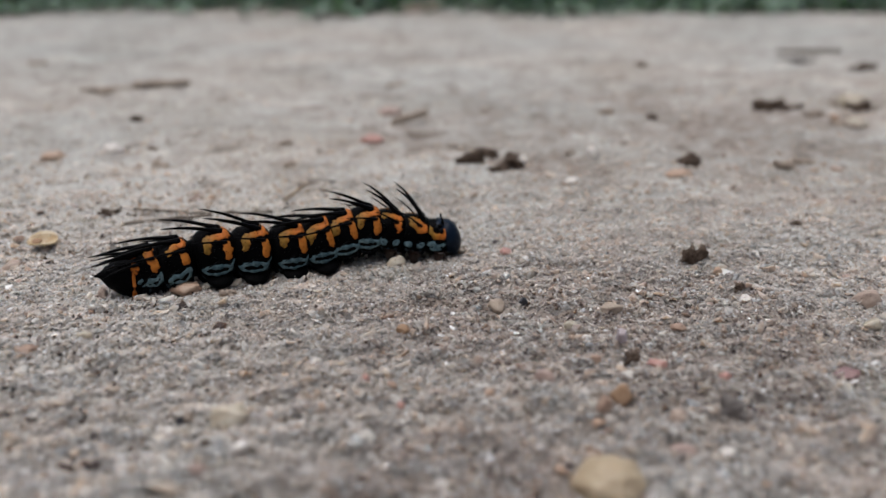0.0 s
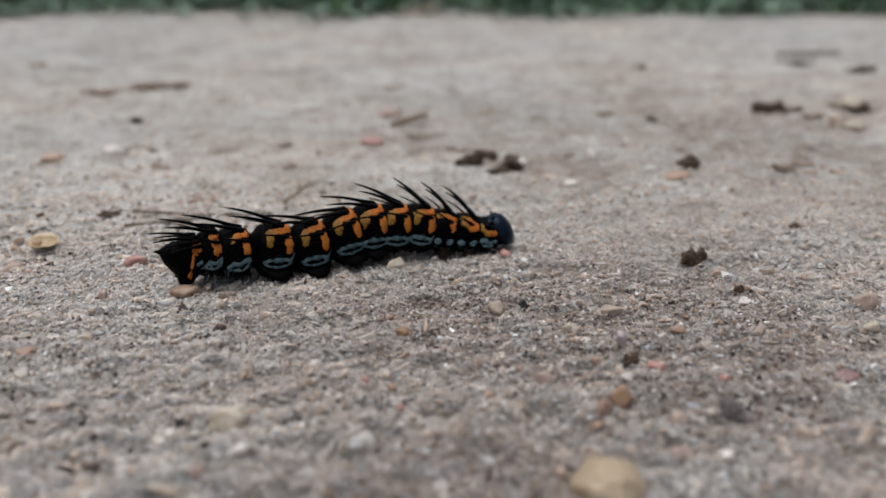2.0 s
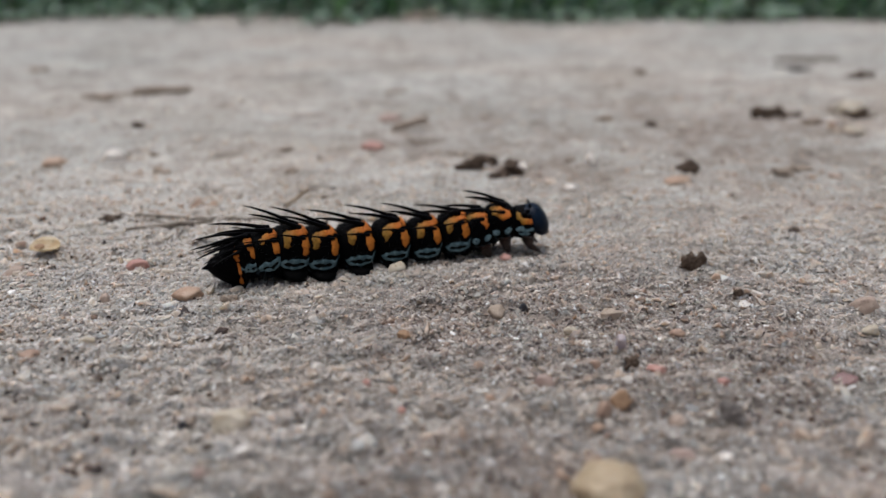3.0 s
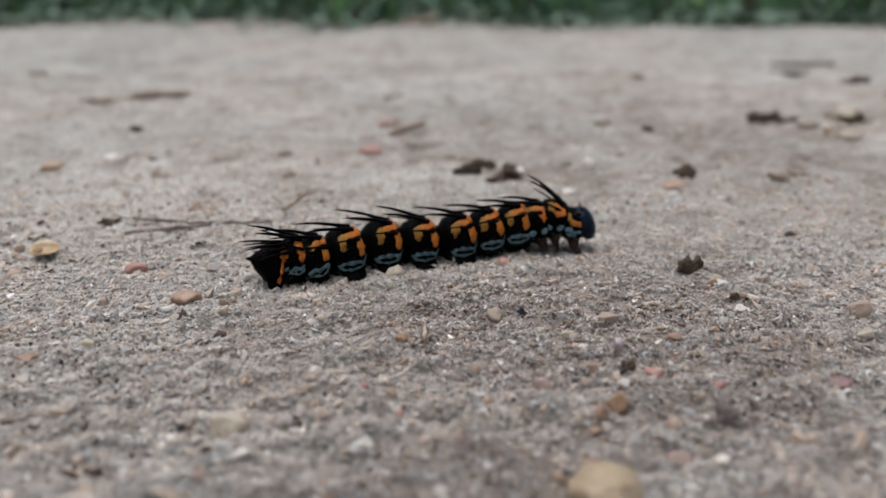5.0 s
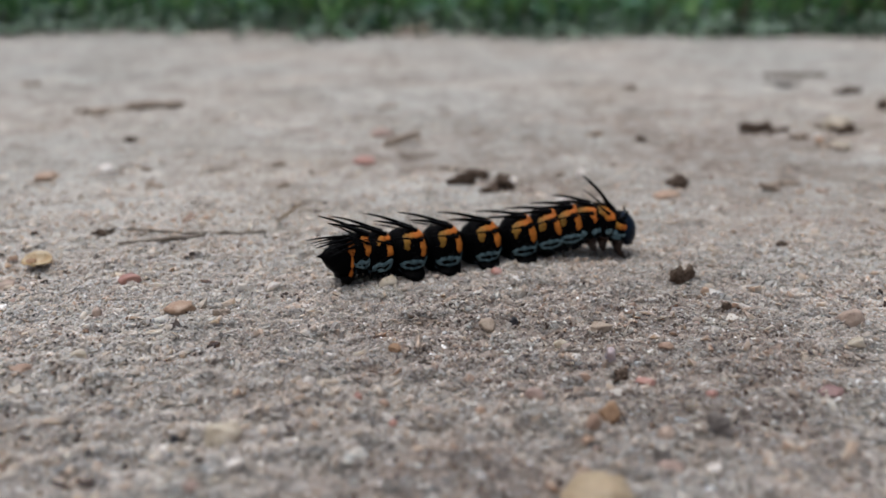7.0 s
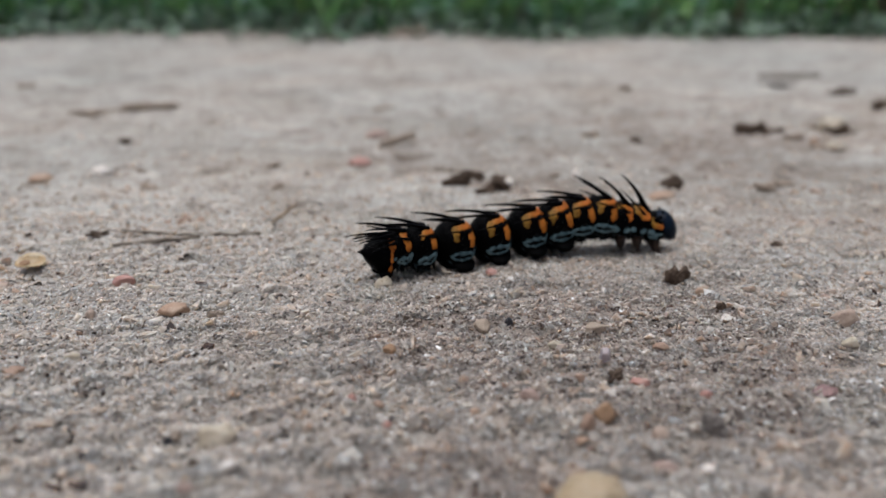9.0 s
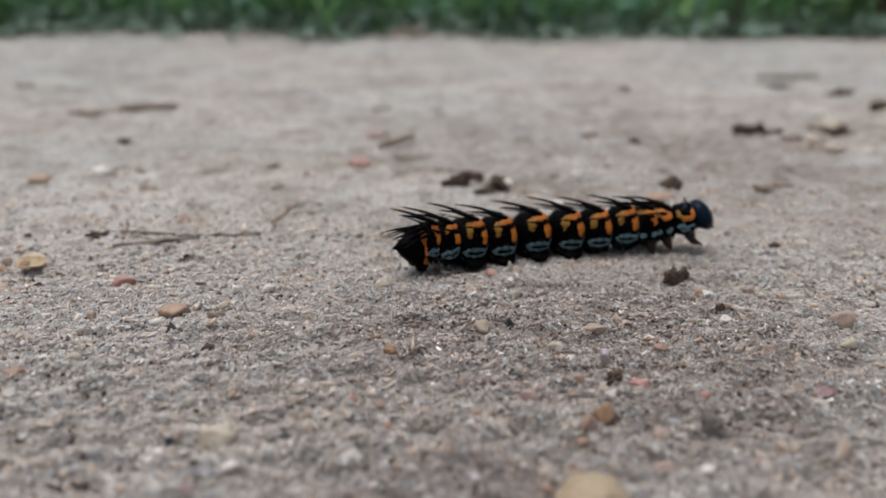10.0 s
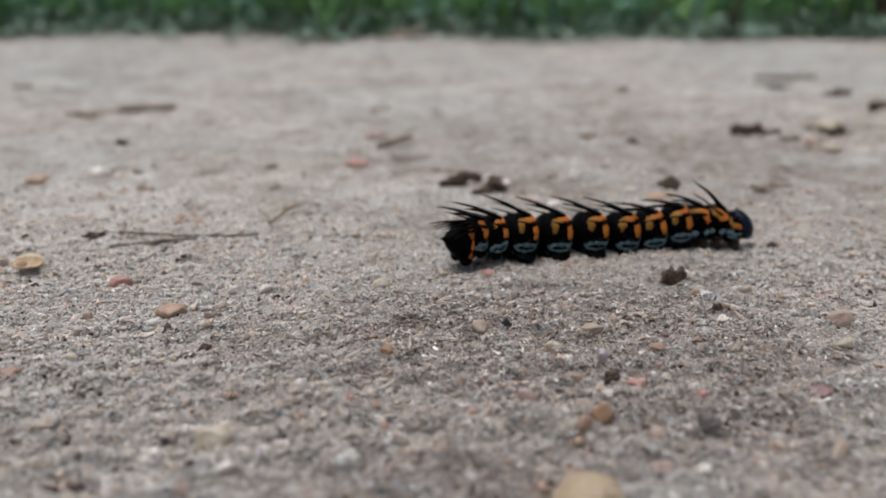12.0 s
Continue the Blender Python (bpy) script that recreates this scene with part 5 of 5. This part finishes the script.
    crawl("A3", [
        row(0, 2.82, -0.08, 2.83, 8, -3.0), row(0.5, 2.09, -0.13, 2.37, -0, -3.8), row(1, 0.90, -0.11, 2.43, 0, -3.5), row(1.5, 1.00, -0.06, 3.44, -7, -2.6),
        row(2, 2.55, -0.07, 3.98, 3, -2.8), row(2.5, 3.28, -0.13, 2.84, 4, -3.8), row(3, 1.60, -0.14, 2.60, -0, -3.9), row(3.5, 1.64, -0.10, 2.95, -1, -3.4),
        row(4, 2.64, -0.08, 3.51, 3, -3.1), row(4.5, 3.55, -0.12, 3.28, 6, -3.8), row(5, 3.51, -0.19, 2.41, 3, -4.8), row(5.5, 1.88, -0.16, 2.24, 2, -4.4),
        row(6, 2.57, -0.10, 3.57, -2, -3.7), row(6.5, 4.43, -0.19, 3.34, 13, -6.0), row(7, 4.42, -0.32, 2.74, 6, -8.1), row(7.5, 3.07, -0.24, 2.78, 1, -6.8),
        row(8, 1.98, -0.17, 2.88, -2, -5.7), row(8.5, 2.71, -0.14, 3.32, -3, -4.8), row(9, 4.07, -0.16, 4.21, 9, -4.7), row(9.5, 3.91, -0.19, 3.26, 0, -5.0),
        row(10, 2.58, -0.18, 3.18, -0, -4.7), row(10.5, 1.42, -0.12, 3.10, -8, -3.7), row(11, 2.58, -0.09, 3.15, -9, -3.3), row(11.5, 4.17, -0.14, 2.72, 3, -3.9),
        row(12, 3.44, -0.17, 2.28, -1, -4.4),
    ])
    crawl("A2", [
        row(0, 5.57, -0.27, 3.40, 10, -5.5), row(0.5, 5.92, -0.47, 2.38, 2, -7.3), row(1, 4.74, -0.44, 2.57, 3, -7.0), row(1.5, 4.04, -0.26, 3.25, -1, -5.4),
        row(2, 5.39, -0.26, 3.89, -3, -5.4), row(2.5, 6.64, -0.42, 3.28, 9, -6.9), row(3, 5.65, -0.52, 2.49, 2, -7.7), row(3.5, 5.10, -0.38, 3.11, 3, -6.6),
        row(4, 5.58, -0.30, 3.72, 3, -5.9), row(4.5, 6.69, -0.40, 3.65, 6, -7.0), row(5, 7.23, -0.61, 2.89, 8, -8.9), row(5.5, 5.77, -0.58, 2.86, 9, -8.8),
        row(6, 5.70, -0.41, 3.69, 3, -8.3), row(6.5, 7.31, -0.62, 4.12, 10, -11.1), row(7, 7.90, -0.97, 3.38, 11, -13.2), row(7.5, 6.90, -0.90, 3.09, 6, -12.9),
        row(8, 5.80, -0.73, 3.06, 4, -11.1), row(8.5, 5.96, -0.51, 3.31, 2, -8.5), row(9, 7.02, -0.48, 4.74, 7, -7.8), row(9.5, 7.56, -0.62, 3.40, 5, -8.7),
        row(10, 6.47, -0.63, 3.24, 3, -8.6), row(10.5, 5.38, -0.50, 2.91, 1, -7.6), row(11, 5.85, -0.36, 2.75, -2, -6.4), row(11.5, 7.25, -0.42, 3.11, 7, -6.9),
        row(12, 7.30, -0.59, 2.42, 6, -8.1),
    ])
    crawl("A1", [
        row(0, 8.25, -0.57, 3.83, 0, -8.0), row(0.5, 9.38, -0.97, 2.65, 3, -10.4), row(1, 8.54, -0.98, 2.81, 1, -10.5), row(1.5, 7.75, -0.68, 3.33, -1, -8.8),
        row(2, 8.38, -0.59, 3.63, -10, -8.2), row(2.5, 9.71, -0.84, 3.88, 7, -9.8), row(3, 9.35, -1.09, 2.93, 7, -11.2), row(3.5, 8.63, -0.86, 3.36, 2, -10.1),
        row(4, 8.68, -0.68, 3.78, -3, -9.2), row(4.5, 9.56, -0.82, 3.88, 1, -10.6), row(5, 10.70, -1.27, 3.44, 9, -14.2), row(5.5, 9.54, -1.32, 3.40, 7, -15.0),
        row(6, 8.82, -1.01, 3.90, 1, -13.9), row(6.5, 9.81, -1.18, 4.24, -4, -14.6), row(7, 10.61, -1.66, 3.97, 11, -16.3), row(7.5, 10.42, -1.82, 3.57, 7, -17.0),
        row(8, 9.42, -1.56, 3.46, 5, -15.1), row(8.5, 9.11, -1.06, 3.52, 0, -11.7), row(9, 10.01, -0.95, 4.94, -5, -10.7), row(9.5, 11.01, -1.23, 3.91, 7, -12.0),
        row(10, 10.16, -1.28, 3.62, 4, -12.2), row(10.5, 9.19, -1.11, 3.27, 3, -11.3), row(11, 9.09, -0.80, 2.94, -0, -9.5), row(11.5, 10.11, -0.82, 3.40, -3, -9.6),
        row(12, 10.92, -1.19, 3.04, 8, -11.6),
    ])
    crawl("T3", [
        row(0, 10.86, -0.96, 3.42, -10, -10.4), row(0.5, 12.21, -1.51, 2.67, 0, -13.1), row(1, 11.49, -1.55, 2.69, 3, -13.2), row(1.5, 10.82, -1.19, 3.19, 2, -11.6),
        row(2, 11.18, -1.02, 2.87, -12, -10.8), row(2.5, 12.32, -1.32, 3.99, 1, -12.4), row(3, 12.23, -1.68, 3.27, 12, -14.2), row(3.5, 11.43, -1.39, 3.29, 3, -13.2),
        row(4, 11.31, -1.15, 3.44, -3, -12.5), row(4.5, 12.07, -1.35, 3.71, -4, -14.8), row(5, 13.23, -2.00, 3.81, 10, -18.9), row(5.5, 12.26, -2.15, 3.71, 8, -19.7),
        row(6, 11.33, -1.70, 3.75, 2, -17.6), row(6.5, 11.92, -1.76, 3.81, -8, -17.1), row(7, 12.84, -2.35, 4.38, 7, -18.7), row(7.5, 13.01, -2.66, 3.80, 7, -19.7),
        row(8, 12.16, -2.34, 3.58, 5, -17.9), row(8.5, 11.72, -1.65, 3.34, -0, -14.3), row(9, 12.37, -1.43, 4.29, -10, -13.0), row(9.5, 13.35, -1.75, 4.12, 2, -14.3),
        row(10, 13.01, -1.94, 3.68, 5, -14.9), row(10.5, 12.08, -1.74, 3.32, 4, -14.1), row(11, 11.93, -1.33, 2.74, -1, -12.2), row(11.5, 12.58, -1.27, 2.82, -11, -12.0),
        row(12, 13.56, -1.76, 3.26, 4, -14.1),
    ])
    crawl("T2", [
        row(0, 13.79, -1.52, 2.81, -12, -13.1), row(0.5, 14.94, -2.15, 2.67, -7, -15.6), row(1, 14.30, -2.21, 3.10, 6, -15.9), row(1.5, 13.73, -1.81, 3.50, 4, -14.4),
        row(2, 14.04, -1.59, 2.40, -8, -13.6), row(2.5, 14.89, -1.90, 3.93, -9, -15.1), row(3, 14.79, -2.35, 4.08, 7, -17.2), row(3.5, 13.92, -2.02, 3.66, 3, -16.6),
        row(4, 13.80, -1.77, 3.49, -4, -16.7), row(4.5, 14.43, -2.05, 3.56, -9, -19.1), row(5, 15.31, -2.75, 4.29, -4, -22.0), row(5.5, 14.32, -2.93, 4.12, 5, -22.5),
        row(6, 13.45, -2.40, 4.07, -0, -20.1), row(6.5, 13.89, -2.39, 3.68, -13, -19.2), row(7, 14.77, -3.01, 4.50, -9, -20.7), row(7.5, 15.04, -3.40, 4.15, 2, -21.8),
        row(8, 14.26, -3.03, 3.93, 5, -20.0), row(8.5, 13.93, -2.23, 3.52, 0, -16.5), row(9, 14.63, -1.98, 4.10, -12, -15.2), row(9.5, 15.57, -2.34, 4.10, -9, -16.4),
        row(10, 14.98, -2.47, 4.05, 10, -16.8), row(10.5, 14.29, -2.30, 3.61, 5, -16.2), row(11, 14.29, -1.86, 2.86, 4, -14.5), row(11.5, 14.94, -1.79, 2.47, -10, -14.2),
        row(12, 15.80, -2.34, 3.41, -6, -16.2),
    ])
    crawl("T1", [
        row(0, 16.23, -2.08, 2.31, -11, -15.4), row(0.5, 17.44, -2.83, 2.07, -12, -18.0), row(1, 16.98, -2.96, 3.27, -0, -18.5), row(1.5, 16.47, -2.52, 3.58, -2, -17.2),
        row(2, 16.53, -2.20, 2.11, -8, -16.3), row(2.5, 17.20, -2.53, 3.19, -15, -18.0), row(3, 17.60, -3.29, 3.94, -5, -21.8), row(3.5, 16.56, -2.89, 3.60, -4, -21.5),
        row(4, 16.21, -2.57, 3.13, -9, -21.1), row(4.5, 16.55, -2.83, 2.97, -14, -22.3), row(5, 17.51, -3.67, 3.54, -16, -24.8), row(5.5, 16.98, -4.06, 4.12, -3, -25.6),
        row(6, 15.97, -3.36, 3.72, -8, -22.9), row(6.5, 15.90, -3.11, 2.86, -18, -21.3), row(7, 16.56, -3.69, 3.78, -19, -22.5), row(7.5, 17.46, -4.38, 3.94, -6, -24.2),
        row(8, 16.97, -4.04, 3.98, -2, -22.6), row(8.5, 16.56, -3.04, 3.38, -5, -19.0), row(9, 16.76, -2.57, 3.35, -17, -17.3), row(9.5, 17.75, -2.99, 3.44, -15, -18.5),
        row(10, 17.71, -3.31, 4.49, 3, -19.4), row(10.5, 17.15, -3.16, 3.74, -1, -18.9), row(11, 17.16, -2.63, 3.10, 1, -17.2), row(11.5, 17.44, -2.45, 1.92, -12, -16.6),
        row(12, 18.06, -3.00, 2.81, -14, -18.4),
    ])
    crawl("head", [
        row(0, 17.82, -2.50, 2.18, -4, -16.9), row(0.5, 18.46, -3.14, 1.62, -19, -19.1), row(1, 18.98, -3.61, 3.87, 13, -20.6), row(1.5, 18.31, -3.07, 4.24, 16, -19.2),
        row(2, 18.16, -2.67, 2.56, 12, -18.4), row(2.5, 18.39, -2.92, 3.03, -6, -19.8), row(3, 18.93, -3.84, 4.24, 10, -24.4), row(3.5, 18.29, -3.61, 4.23, 15, -24.6),
        row(4, 17.83, -3.21, 3.60, 13, -23.6), row(4.5, 17.88, -3.38, 3.04, 2, -24.0), row(5, 18.83, -4.27, 3.64, 3, -26.2), row(5.5, 18.67, -4.87, 4.83, 17, -27.4),
        row(6, 17.48, -4.00, 4.34, 17, -24.4), row(6.5, 17.41, -3.70, 3.09, 7, -22.8), row(7, 17.65, -4.13, 3.50, -11, -23.6), row(7.5, 19.06, -5.09, 4.30, 10, -25.8),
        row(8, 18.93, -4.84, 4.68, 15, -24.6), row(8.5, 18.42, -3.68, 4.14, 18, -20.8), row(9, 18.35, -3.06, 3.52, 5, -18.8), row(9.5, 18.87, -3.35, 3.46, 1, -19.6),
        row(10, 19.82, -4.05, 5.09, 13, -21.4), row(10.5, 19.53, -3.97, 4.50, 14, -21.2), row(11, 19.28, -3.29, 4.23, 22, -19.2), row(11.5, 19.20, -2.97, 2.34, 11, -18.2),
        row(12, 19.39, -3.43, 3.08, 9, -19.6),
    ])


motions()
